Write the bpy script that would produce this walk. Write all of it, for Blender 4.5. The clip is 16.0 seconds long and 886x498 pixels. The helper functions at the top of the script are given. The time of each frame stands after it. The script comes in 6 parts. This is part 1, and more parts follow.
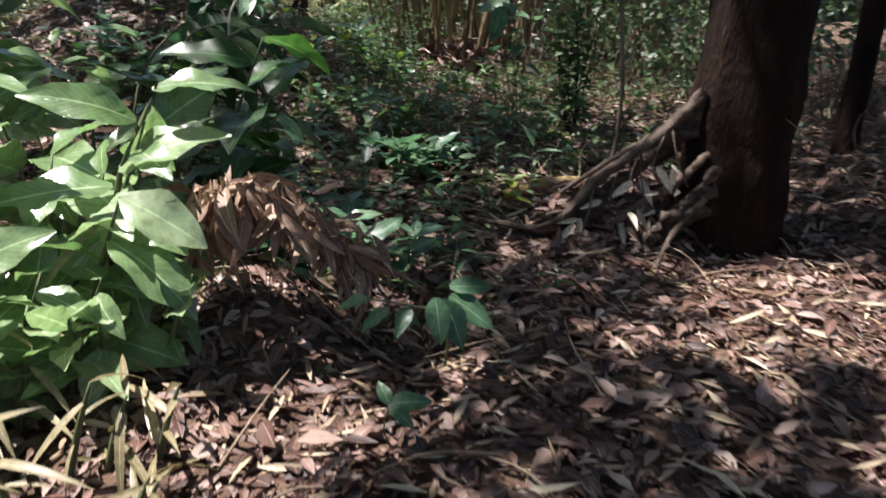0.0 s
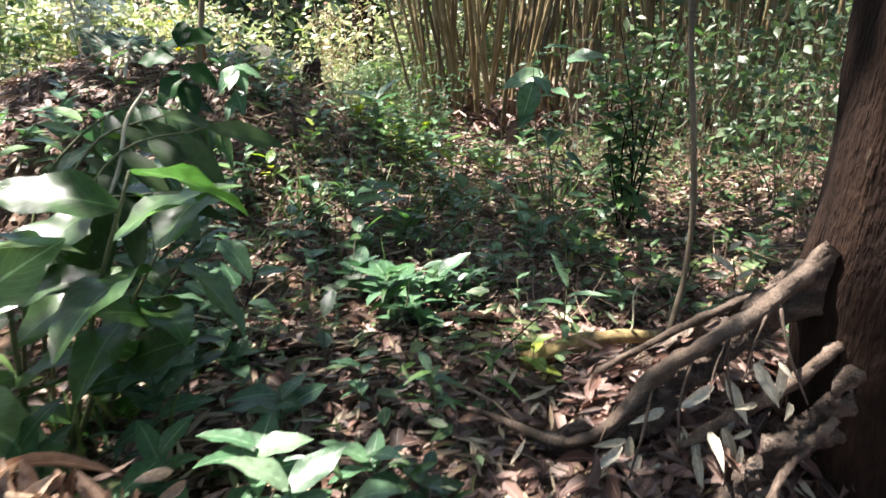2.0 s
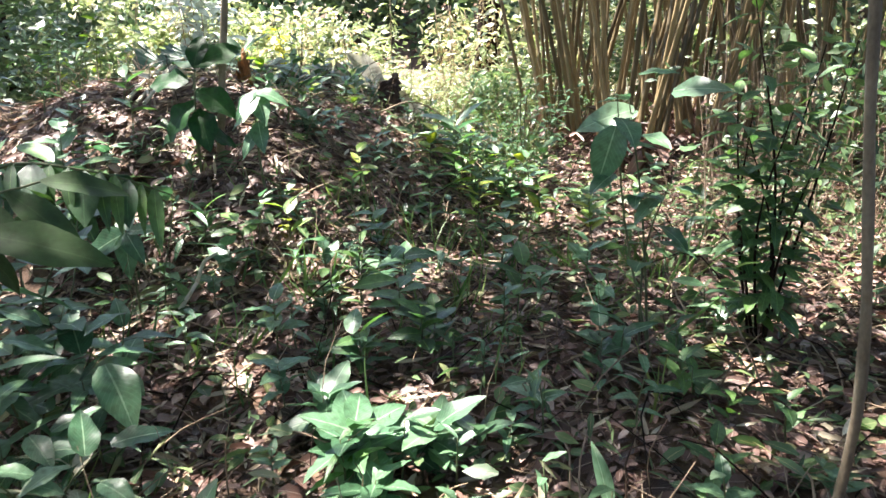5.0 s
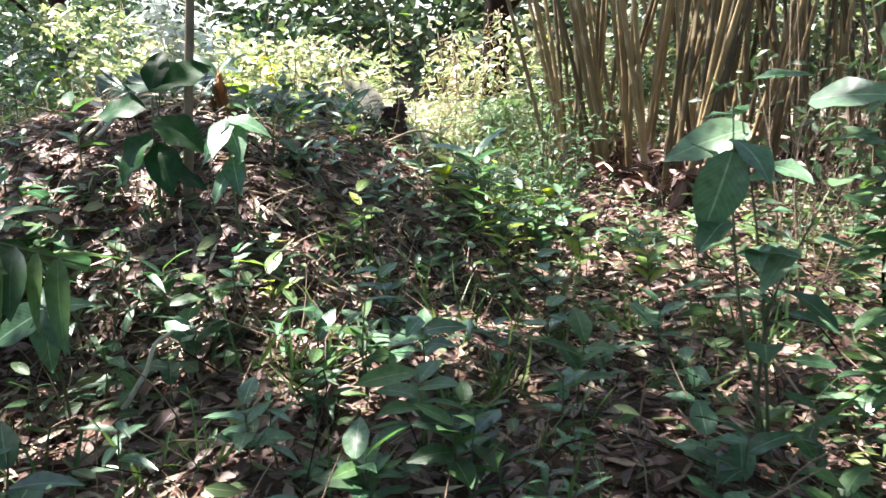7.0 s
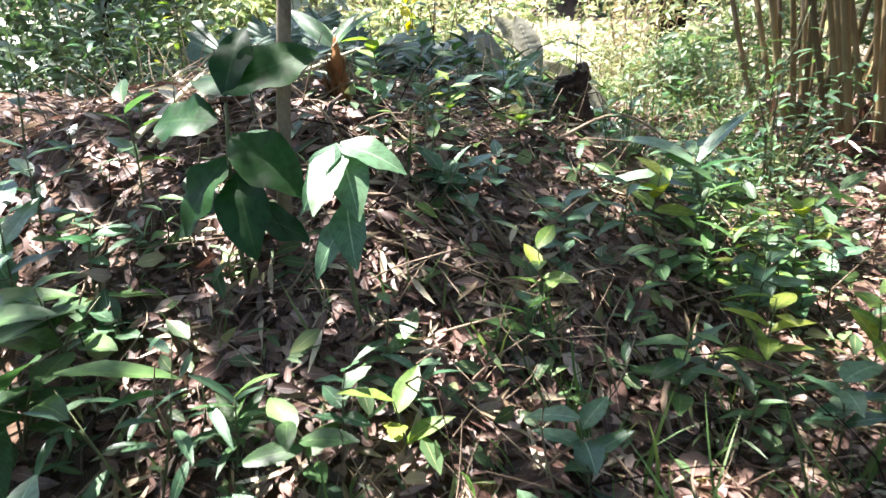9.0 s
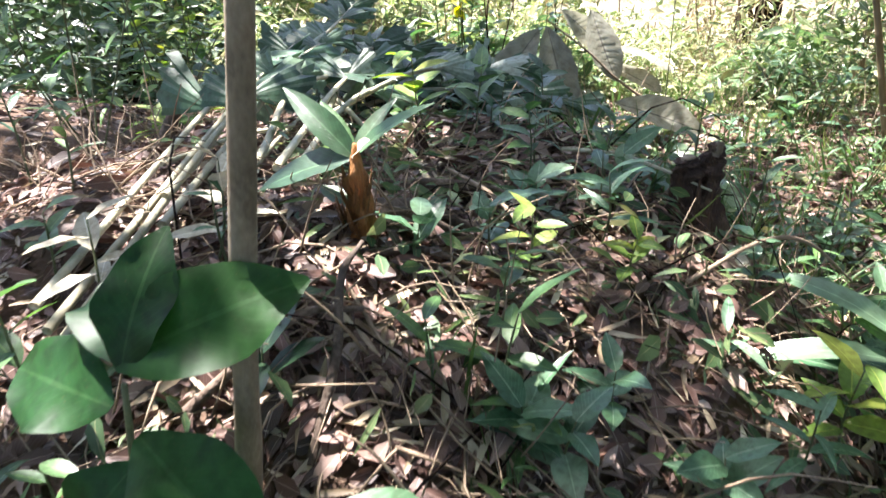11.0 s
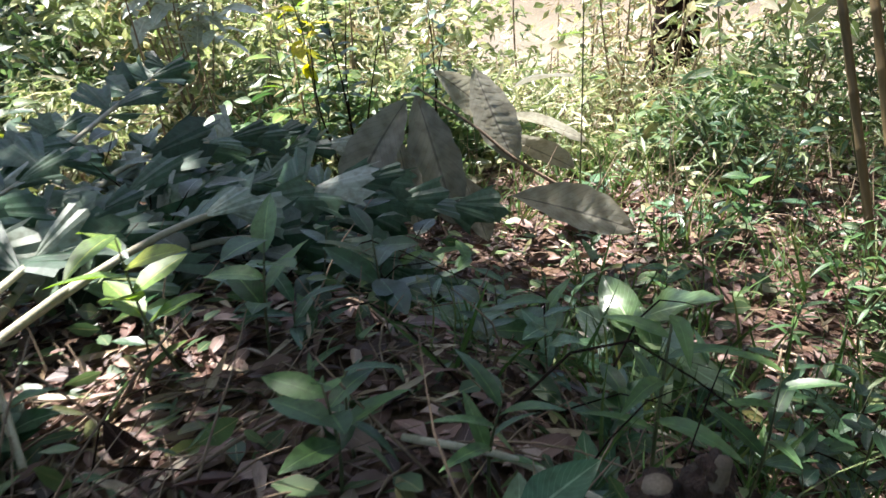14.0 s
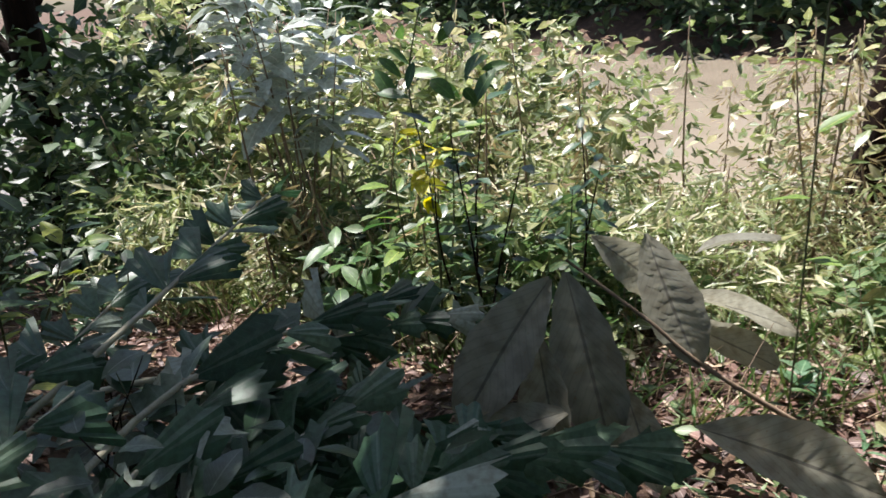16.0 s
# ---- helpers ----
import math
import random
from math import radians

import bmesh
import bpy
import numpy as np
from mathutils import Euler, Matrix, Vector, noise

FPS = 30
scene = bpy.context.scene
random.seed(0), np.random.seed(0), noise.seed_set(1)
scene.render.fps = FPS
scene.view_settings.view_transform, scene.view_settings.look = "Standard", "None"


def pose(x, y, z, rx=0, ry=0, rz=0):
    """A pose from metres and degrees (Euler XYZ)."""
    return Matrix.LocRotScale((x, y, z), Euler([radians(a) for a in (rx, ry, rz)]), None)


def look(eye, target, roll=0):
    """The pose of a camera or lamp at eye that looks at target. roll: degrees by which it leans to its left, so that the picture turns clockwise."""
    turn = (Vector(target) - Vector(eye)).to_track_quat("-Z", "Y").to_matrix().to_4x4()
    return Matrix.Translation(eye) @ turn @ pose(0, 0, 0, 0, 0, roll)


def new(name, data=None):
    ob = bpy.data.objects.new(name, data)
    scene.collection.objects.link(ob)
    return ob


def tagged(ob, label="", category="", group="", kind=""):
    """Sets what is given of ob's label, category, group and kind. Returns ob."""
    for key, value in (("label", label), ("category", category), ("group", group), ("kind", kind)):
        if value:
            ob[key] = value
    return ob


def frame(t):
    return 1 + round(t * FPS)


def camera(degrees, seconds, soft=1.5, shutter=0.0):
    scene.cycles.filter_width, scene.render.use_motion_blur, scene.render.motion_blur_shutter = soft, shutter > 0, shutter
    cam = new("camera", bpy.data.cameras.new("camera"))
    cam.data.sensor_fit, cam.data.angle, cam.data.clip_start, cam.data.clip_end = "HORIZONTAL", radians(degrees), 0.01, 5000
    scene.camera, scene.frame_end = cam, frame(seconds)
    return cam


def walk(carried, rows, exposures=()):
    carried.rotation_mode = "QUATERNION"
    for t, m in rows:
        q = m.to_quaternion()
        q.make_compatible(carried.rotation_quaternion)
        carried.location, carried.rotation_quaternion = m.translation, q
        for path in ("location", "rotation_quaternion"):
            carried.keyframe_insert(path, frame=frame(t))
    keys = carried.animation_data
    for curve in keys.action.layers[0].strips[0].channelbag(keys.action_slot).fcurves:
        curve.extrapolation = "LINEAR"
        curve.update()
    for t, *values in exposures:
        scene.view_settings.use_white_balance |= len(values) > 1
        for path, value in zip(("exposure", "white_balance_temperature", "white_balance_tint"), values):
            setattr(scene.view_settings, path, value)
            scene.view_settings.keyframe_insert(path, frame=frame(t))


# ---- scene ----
cam = camera(62.0, 16.0, 1.5, 0.3)
PATH = [
    (0, (0.033, 0.041, 1.395), (0.027, 1.903, 0.665), 0.3),
    (0.5, (0.115, 0.433, 1.451), (-0.073, 2.304, 0.768), -1.4),
    (1, (0.178, 0.684, 1.475), (-0.045, 2.555, 0.804), -1.6),
    (1.5, (0.241, 1.109, 1.477), (0.028, 2.968, 0.77), -2.3),
    (2, (0.308, 1.487, 1.521), (0.14, 3.377, 0.888), -0.8),
    (2.5, (0.513, 1.922, 1.519), (0.221, 3.803, 0.907), 1.1),
    (3, (0.637, 2.144, 1.526), (0.217, 3.983, 0.862), -1.7),
    (3.5, (0.702, 2.477, 1.496), (0.281, 4.303, 0.8), -0.3),
    (4, (0.689, 2.738, 1.512), (0.196, 4.529, 0.77), 0.5),
    (4.5, (0.692, 2.846, 1.558), (0.133, 4.64, 0.874), -1.4),
    (7, (0.295, 3.838, 1.4), (-0.285, 5.674, 0.859), -3.0),
    (7.5, (0.11, 4.058, 1.411), (-0.563, 5.837, 0.793), -3.9),
    (8, (-0.095, 4.472, 1.433), (-0.891, 6.199, 0.813), -4.4),
    (10.5, (-0.976, 6.014, 1.856), (-1.898, 7.527, 0.929), -4.4),
    (11, (-1.155, 6.316, 1.878), (-2.089, 7.855, 1.007), -2.9),
    (11.5, (-1.232, 6.502, 1.902), (-2.147, 8.075, 1.072), -2.7),
    (12, (-1.273, 6.769, 1.955), (-2.208, 8.383, 1.234), -4.1),
    (12.5, (-1.287, 6.924, 1.951), (-2.219, 8.538, 1.227), -6.2),
    (13, (-1.374, 7.166, 1.886), (-2.26, 8.763, 1.071), -5.3),
    (13.5, (-1.546, 7.607, 1.926), (-2.385, 9.218, 1.089), -5.4),
    (14, (-1.604, 7.97, 1.894), (-2.359, 9.615, 1.042), -4.6),
    (14.5, (-1.642, 8.232, 2.043), (-2.449, 9.844, 1.176), -7.4),
    (15, (-1.895, 8.601, 2.03), (-2.784, 10.198, 1.219), -4.5),
    (15.5, (-2.061, 8.873, 2.154), (-3.04, 10.466, 1.445), -2.4),
    (16, (-2.165, 9.052, 2.104), (-3.242, 10.589, 1.412), -5.2),
]
walk(cam, [(t, look(eye, target, roll)) for t, eye, target, roll in PATH],
     [(0, 1.36, 6400, 15), (1, 1.75, 6400, 15), (2, 2.45, 6700, 13), (2.5, 2.65, 6700, 13), (3, 2.82, 6700, 13), (4, 2.92, 6700, 13), (7, 2.8, 6400, 15), (8, 2.85, 6400, 15), (10.5, 2.92, 6400, 15), (11, 2.88, 6400, 15), (11.5, 2.65, 6400, 15), (12, 2.4, 6400, 15), (12.5, 1.98, 6400, 15), (13, 2.02, 6400, 15), (13.5, 2.1, 6400, 15), (14.5, 2.12, 6400, 15), (15, 1.82, 6400, 15), (15.5, 1.42, 6400, 15), (16, 1.28, 6400, 15)])

# ---------------------------------------------------------------- light
SUN_DIR = Vector((-0.36, 0.12, 0.92)).normalized()
world = bpy.data.worlds.new("sky")
scene.world = world
world.use_nodes = True
wn = world.node_tree
sky = wn.nodes.new("ShaderNodeTexSky")
sky.sky_type = "NISHITA"
sky.sun_disc = False
sky.sun_elevation = math.asin(SUN_DIR.z)
sky.sun_rotation = math.atan2(SUN_DIR.x, SUN_DIR.y)
sky.air_density, sky.dust_density = 1.0, 1.5
wn.links.new(sky.outputs[0], wn.nodes["Background"].inputs[0])
wn.nodes["Background"].inputs[1].default_value = 0.062
sun_data = bpy.data.lights.new("sun", "SUN")
sun_data.energy, sun_data.angle, sun_data.color = 5.0, radians(0.55), (1.0, 0.97, 0.92)
sun = new("sun", sun_data)
sun.matrix_world = look((0, 0, 30), Vector((0, 0, 30)) - SUN_DIR)

# ---------------------------------------------------------------- materials


def mat_base(name):
    m = bpy.data.materials.new(name)
    m.use_nodes = True
    nt = m.node_tree
    return m, nt, nt.nodes["Principled BSDF"], nt.nodes["Material Output"]


def ramp(nt, fac, stops):
    r = nt.nodes.new("ShaderNodeValToRGB")
    while len(r.color_ramp.elements) < len(stops):
        r.color_ramp.elements.new(0.5)
    for e, (p, c) in zip(r.color_ramp.elements, stops):
        e.position, e.color = p, (*c, 1)
    nt.links.new(fac, r.inputs[0])
    return r.outputs[0]


def noise_tex(nt, scale, detail=4.0, coord=None):
    n = nt.nodes.new("ShaderNodeTexNoise")
    n.inputs["Scale"].default_value, n.inputs["Detail"].default_value = scale, detail
    if coord is not None:
        nt.links.new(coord, n.inputs["Vector"])
    return n.outputs[0]


def mix_col(nt, fac, a, b, blend="MIX"):
    n = nt.nodes.new("ShaderNodeMix")
    n.data_type, n.blend_type = "RGBA", blend
    for sock, v in ((n.inputs[0], fac), (n.inputs[6], a), (n.inputs[7], b)):
        if hasattr(v, "links"):
            nt.links.new(v, sock)
        elif isinstance(v, tuple):
            sock.default_value = (*v, 1)
        else:
            sock.default_value = v
    return n.outputs[2]


def bump(nt, bsdf, height_socket, strength, dist=0.01):
    b = nt.nodes.new("ShaderNodeBump")
    b.inputs["Strength"].default_value, b.inputs["Distance"].default_value = strength, dist
    nt.links.new(height_socket, b.inputs["Height"])
    nt.links.new(b.outputs[0], bsdf.inputs["Normal"])


def math_node(nt, op, a, b=None):
    n = nt.nodes.new("ShaderNodeMath")
    n.operation = op
    for sock, v in zip(n.inputs, (a, b)):
        if v is None:
            continue
        if hasattr(v, "links"):
            nt.links.new(v, sock)
        else:
            sock.default_value = v
    return n.outputs[0]


def leaf_material(name, stops, island=False, rough=0.45, spec=0.5, trans=0.3, vein=0.5, spots=0.15, rib_k=1.9):
    """Leaf blade: colour varies from leaf to leaf, with a pale midrib, side veins and blemishes; light shines through it."""
    m, nt, bsdf, out = mat_base(name)
    if island:
        rnd = nt.nodes.new("ShaderNodeNewGeometry").outputs["Random Per Island"]
    else:
        rnd = nt.nodes.new("ShaderNodeObjectInfo").outputs["Random"]
    col = ramp(nt, rnd, stops)
    uv = nt.nodes.new("ShaderNodeUVMap")
    sep = nt.nodes.new("ShaderNodeSeparateXYZ")
    nt.links.new(uv.outputs[0], sep.inputs[0])
    across = math_node(nt, "ABSOLUTE", math_node(nt, "SUBTRACT", sep.outputs[1], 0.5))
    rib = math_node(nt, "LESS_THAN", across, 0.025)
    slant = math_node(nt, "ADD", math_node(nt, "MULTIPLY", sep.outputs[0], 80.0), math_node(nt, "MULTIPLY", across, -45.0))
    side = math_node(nt, "GREATER_THAN", math_node(nt, "SINE", slant), 0.86)
    tex = nt.nodes.new("ShaderNodeTexCoord")
    blot = noise_tex(nt, 9.0, 5.0, tex.outputs["Object"])
    fine = noise_tex(nt, 55.0, 3.0, tex.outputs["Object"])
    col = mix_col(nt, math_node(nt, "MULTIPLY", rib, vein), col, tuple(min(1, c * rib_k + 0.03) for c in stops[-1][1]))
    col = mix_col(nt, math_node(nt, "MULTIPLY", side, vein * 0.25), col, tuple(min(1, c * (rib_k * 0.84) + 0.02) for c in stops[-1][1]))
    dark = ramp(nt, blot, [(0.35, (0.62, 0.58, 0.5)), (0.6, (1.05, 1.05, 1.0))])
    col = mix_col(nt, 0.8, col, dark, "MULTIPLY")
    spot = math_node(nt, "GREATER_THAN", fine, 0.68)
    col = mix_col(nt, math_node(nt, "MULTIPLY", spot, spots), col, (0.16, 0.09, 0.04))
    nt.links.new(col, bsdf.inputs["Base Color"])
    bsdf.inputs["Roughness"].default_value = rough
    bsdf.inputs["Specular IOR Level"].default_value = spec
    bump(nt, bsdf, math_node(nt, "ADD", math_node(nt, "MULTIPLY", side, 0.3), blot), 0.25, 0.004)
    tr = nt.nodes.new("ShaderNodeBsdfTranslucent")
    hsv = nt.nodes.new("ShaderNodeHueSaturation")
    hsv.inputs["Saturation"].default_value, hsv.inputs["Value"].default_value = 1.15, 1.5
    nt.links.new(col, hsv.inputs["Color"])
    nt.links.new(hsv.outputs[0], tr.inputs[0])
    mx = nt.nodes.new("ShaderNodeMixShader")
    mx.inputs[0].default_value = trans
    nt.links.new(bsdf.outputs[0], mx.inputs[1])
    nt.links.new(tr.outputs[0], mx.inputs[2])
    nt.links.new(mx.outputs[0], out.inputs[0])
    return m


def rough_material(name, stops, scale, rough=0.85, bumpy=0.6, dist=0.02, stretch=(1, 1, 1), island=False, low=0.7):
    """Bark, soil, wood: noise at two scales over colour stops, with relief."""
    m, nt, bsdf, out = mat_base(name)
    tex = nt.nodes.new("ShaderNodeTexCoord")
    mp = nt.nodes.new("ShaderNodeMapping")
    mp.inputs["Scale"].default_value = stretch
    nt.links.new(tex.outputs["Object"], mp.inputs[0])
    big = noise_tex(nt, scale, 6.0, mp.outputs[0])
    small = noise_tex(nt, scale * 9, 4.0, mp.outputs[0])
    both = math_node(nt, "ADD", math_node(nt, "MULTIPLY", big, 0.65), math_node(nt, "MULTIPLY", small, 0.35))
    col = ramp(nt, both, stops)
    src = nt.nodes.new("ShaderNodeNewGeometry").outputs["Random Per Island"] if island else nt.nodes.new("ShaderNodeObjectInfo").outputs["Random"]
    tint = ramp(nt, src, [(0.0, (low, low * 0.98, low * 0.9)), (1.0, (1.15, 1.12, 1.05))])
    col = mix_col(nt, 1.0, col, tint, "MULTIPLY")
    nt.links.new(col, bsdf.inputs["Base Color"])
    bsdf.inputs["Roughness"].default_value = rough
    bump(nt, bsdf, both, bumpy, dist)
    return m


M_LEAF = leaf_material("green_leaf", [(0, (0.035, 0.085, 0.03)), (0.5, (0.06, 0.13, 0.045)), (1, (0.10, 0.19, 0.05))])
M_TEAL = leaf_material("blue_green_leaf", [(0, (0.035, 0.095, 0.045)), (0.5, (0.07, 0.155, 0.08)), (0.85, (0.11, 0.21, 0.11)), (1, (0.18, 0.27, 0.17))], rough=0.38, spec=0.6)
M_DARK = leaf_material("dark_leaf", [(0, (0.018, 0.048, 0.022)), (0.6, (0.032, 0.075, 0.035)), (1, (0.05, 0.11, 0.05))], rough=0.36, spec=0.6)
# Lit copy of the blade colour: sun glare is put into these pale greens.
M_GINGER = leaf_material("sunlit_blade_leaf", [(0, (0.12, 0.21, 0.08)), (0.6, (0.22, 0.33, 0.15)), (1, (0.36, 0.46, 0.27))], rough=0.3, spec=1.0, trans=0.35)
M_LIME = leaf_material("yellow_green_leaf", [(0, (0.10, 0.19, 0.035)), (0.6, (0.16, 0.26, 0.05)), (1, (0.30, 0.33, 0.06))], trans=0.4)
M_WILT = leaf_material("wilted_grey_leaf", [(0, (0.20, 0.20, 0.165)), (0.6, (0.29, 0.285, 0.23)), (1, (0.40, 0.385, 0.31))], rough=0.5, spec=0.5, trans=0.35, vein=0.75, spots=0.5, rib_k=0.12)
M_PALE = leaf_material("pale_dry_leaf", [(0, (0.34, 0.30, 0.22)), (0.6, (0.46, 0.42, 0.33)), (1, (0.62, 0.58, 0.48))], rough=0.55, trans=0.15)
M_LITTER = leaf_material("leaf_litter", [(0, (0.028, 0.014, 0.011)), (0.35, (0.085, 0.04, 0.03)), (0.65, (0.16, 0.086, 0.068)), (0.86, (0.26, 0.165, 0.14)), (1, (0.46, 0.35, 0.31))],
                         island=True, rough=0.55, spec=0.45, trans=0.1, vein=0.3)
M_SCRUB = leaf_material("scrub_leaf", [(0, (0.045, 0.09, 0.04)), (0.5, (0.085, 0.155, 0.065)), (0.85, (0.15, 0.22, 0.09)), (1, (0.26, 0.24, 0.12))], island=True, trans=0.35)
# Lit copy of the scrub leaf: sun brightness painted in, up to near-white highlights.
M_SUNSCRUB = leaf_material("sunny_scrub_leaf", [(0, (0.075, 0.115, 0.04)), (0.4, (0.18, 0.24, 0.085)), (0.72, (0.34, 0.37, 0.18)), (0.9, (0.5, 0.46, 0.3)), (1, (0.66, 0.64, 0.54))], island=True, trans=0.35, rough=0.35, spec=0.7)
M_DRYREED = leaf_material("dry_reed_leaf", [(0, (0.18, 0.13, 0.07)), (0.5, (0.32, 0.26, 0.14)), (1, (0.48, 0.43, 0.28))], island=True, trans=0.25)
M_CANOPY = leaf_material("canopy_leaf", [(0, (0.035, 0.08, 0.025)), (0.6, (0.06, 0.125, 0.04)), (1, (0.10, 0.17, 0.05))], island=True, trans=0.3)
M_FARLEAF = leaf_material("far_leaf", [(0, (0.03, 0.06, 0.028)), (0.6, (0.05, 0.095, 0.04)), (1, (0.09, 0.14, 0.055))], island=True, trans=0.2)
M_GRASS = leaf_material("grass_blade", [(0, (0.05, 0.11, 0.035)), (0.6, (0.09, 0.17, 0.05)), (1, (0.19, 0.22, 0.08))], island=True, rough=0.5, trans=0.3, vein=0.2)
M_SOIL = rough_material("forest_soil", [(0.3, (0.035, 0.021, 0.014)), (0.5, (0.085, 0.05, 0.033)), (0.7, (0.16, 0.10, 0.065))], 5.0, 0.95, 0.9, 0.05)
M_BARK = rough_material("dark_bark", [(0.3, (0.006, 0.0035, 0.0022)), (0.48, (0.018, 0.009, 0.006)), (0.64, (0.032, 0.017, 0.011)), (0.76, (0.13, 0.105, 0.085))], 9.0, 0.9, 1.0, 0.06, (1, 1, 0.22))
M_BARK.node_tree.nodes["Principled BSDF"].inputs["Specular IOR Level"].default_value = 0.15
M_ROOT = rough_material("root_bark", [(0.3, (0.03, 0.019, 0.014)), (0.48, (0.085, 0.057, 0.042)), (0.62, (0.17, 0.125, 0.10)), (0.74, (0.33, 0.27, 0.23))], 12.0, 0.85, 0.8, 0.02)
M_BUTTRESS = rough_material("flaking_root_bark", [(0.3, (0.02, 0.013, 0.010)), (0.46, (0.07, 0.045, 0.034)), (0.58, (0.17, 0.125, 0.10)), (0.68, (0.40, 0.34, 0.30))], 14.0, 0.9, 1.0, 0.06, (0.6, 1, 1.6))
M_TWIG = rough_material("dry_twig", [(0.3, (0.12, 0.08, 0.055)), (0.55, (0.26, 0.19, 0.135)), (0.75, (0.42, 0.34, 0.26))], 15.0, 0.8, 0.5, 0.01, island=True)
M_STEM = rough_material("green_stem", [(0.3, (0.05, 0.065, 0.03)), (0.55, (0.10, 0.115, 0.05)), (0.75, (0.17, 0.16, 0.08))], 14.0, 0.6, 0.3, 0.01)
M_SAP = rough_material("sapling_bark", [(0.3, (0.10, 0.075, 0.05)), (0.5, (0.19, 0.15, 0.105)), (0.7, (0.29, 0.245, 0.18))], 14.0, 0.8, 0.5, 0.01, (1, 1, 0.5))
M_BAMBOO = rough_material("bamboo_culm", [(0.3, (0.12, 0.085, 0.04)), (0.5, (0.25, 0.185, 0.095)), (0.7, (0.38, 0.31, 0.18))], 6.0, 0.5, 0.25, 0.01, (1, 1, 0.2), low=0.3)
M_SHEATH = rough_material("orange_fibre", [(0.3, (0.09, 0.035, 0.012)), (0.5, (0.27, 0.11, 0.03)), (0.7, (0.46, 0.24, 0.09))], 22.0, 0.8, 0.9, 0.02, (1, 1, 0.3))
M_STUMP = rough_material("rotten_wood", [(0.3, (0.018, 0.010, 0.007)), (0.5, (0.065, 0.033, 0.022)), (0.7, (0.20, 0.115, 0.07))], 16.0, 0.9, 1.0, 0.03, (1, 1, 0.2))
M_CUT = rough_material("cut_wood", [(0.3, (0.07, 0.05, 0.035)), (0.5, (0.15, 0.11, 0.075)), (0.7, (0.26, 0.20, 0.145))], 20.0, 0.7, 0.4, 0.01)
M_PALEWOOD = rough_material("pale_petiole", [(0.3, (0.24, 0.22, 0.15)), (0.5, (0.40, 0.38, 0.28)), (0.7, (0.54, 0.52, 0.42))], 16.0, 0.6, 0.3, 0.01)
M_LOG = rough_material("mossy_log", [(0.3, (0.06, 0.04, 0.018)), (0.5, (0.20, 0.145, 0.06)), (0.68, (0.44, 0.34, 0.16))], 22.0, 0.85, 0.7, 0.02)

M_WATER, nt_, bs_, _ = mat_base("muddy_water")
bs_.inputs["Base Color"].default_value = (0.225, 0.20, 0.165, 1)
bs_.inputs["Roughness"].default_value = 0.12
tc_ = nt_.nodes.new("ShaderNodeTexCoord")
wv_ = noise_tex(nt_, 2.2, 4.0, tc_.outputs["Object"])
nt_.links.new(ramp(nt_, noise_tex(nt_, 0.35, 3.0, tc_.outputs["Object"]), [(0.3, (0.22, 0.185, 0.14)), (0.7, (0.30, 0.255, 0.195))]), bs_.inputs["Base Color"])
bump(nt_, bs_, wv_, 0.12, 0.05)

# ---------------------------------------------------------------- mesh tools
rng = np.random.default_rng(7)


def uni(a, b):
    return float(rng.uniform(a, b))


def mesh_of(name, verts, faces, mat, uv=None, smooth=True):
    me = bpy.data.meshes.new(name)
    verts, faces = np.asarray(verts, dtype=np.float32), np.asarray(faces, dtype=np.int32)
    k = faces.shape[1]
    me.vertices.add(len(verts))
    me.vertices.foreach_set("co", verts.ravel())
    me.loops.add(faces.size)
    me.loops.foreach_set("vertex_index", faces.ravel())
    me.polygons.add(len(faces))
    me.polygons.foreach_set("loop_start", np.arange(0, faces.size, k, dtype=np.int32))
    me.polygons.foreach_set("loop_total", np.full(len(faces), k, dtype=np.int32))
    me.polygons.foreach_set("use_smooth", np.full(len(faces), smooth, dtype=bool))
    if uv is not None:
        layer = me.uv_layers.new(name="UVMap")
        layer.data.foreach_set("uv", np.asarray(uv, dtype=np.float32)[faces.ravel()].ravel())
    me.update()
    me.validate()
    me.materials.append(mat)
    return me


def part(name, me, parent, m=None, label=""):
    ob = new(name, me)
    ob.parent = parent
    if m is not None:
        ob.matrix_basis = m
    if label:
        ob["label"] = label
    return ob


def thing(name, x, y, z, label, category, group="", kind=""):
    ob = new(name)
    ob.empty_display_size = 0.1
    ob.matrix_basis = Matrix.Translation((x, y, z))
    return tagged(ob, label, category, group, kind)


def leaf_arrays(length=1.0, width=0.3, seg=5, fold=0.25, droop=0.3, wave=0.0, shape=0.8, twist=0.0, ragged=0.0):
    """A leaf along +x with its face up: rows of three or five points over a folded, drooping blade."""
    cols = np.array([-1, -0.55, 0, 0.55, 1]) if wave else np.array([-1.0, 0.0, 1.0])
    rows = []
    uvs = []
    for i in range(seg + 1):
        s = i / seg
        half = 0.5 * width * max(0.02, math.sin(math.pi * min(1, 0.02 + s * 0.97) ** shape) ** 0.85)
        half *= 1 + ragged * math.sin(i * 2.7)
        x, z = length * (s - 0.12 * droop * s * s), -length * droop * s * s * 0.5
        a = twist * s
        for c in cols:
            yy = c * half
            zz = abs(c) * half * fold + wave * half * math.sin(s * 13 + c * 3) * abs(c)
            rows.append((x, yy * math.cos(a) - zz * math.sin(a), z + yy * math.sin(a) + zz * math.cos(a)))
            uvs.append((s, 0.5 + 0.5 * c))
    k = len(cols)
    faces = [(i * k + j, i * k + j + 1, (i + 1) * k + j + 1, (i + 1) * k + j) for i in range(seg) for j in range(k - 1)]
    return np.array(rows), np.array(faces), np.array(uvs)


_banks = {}


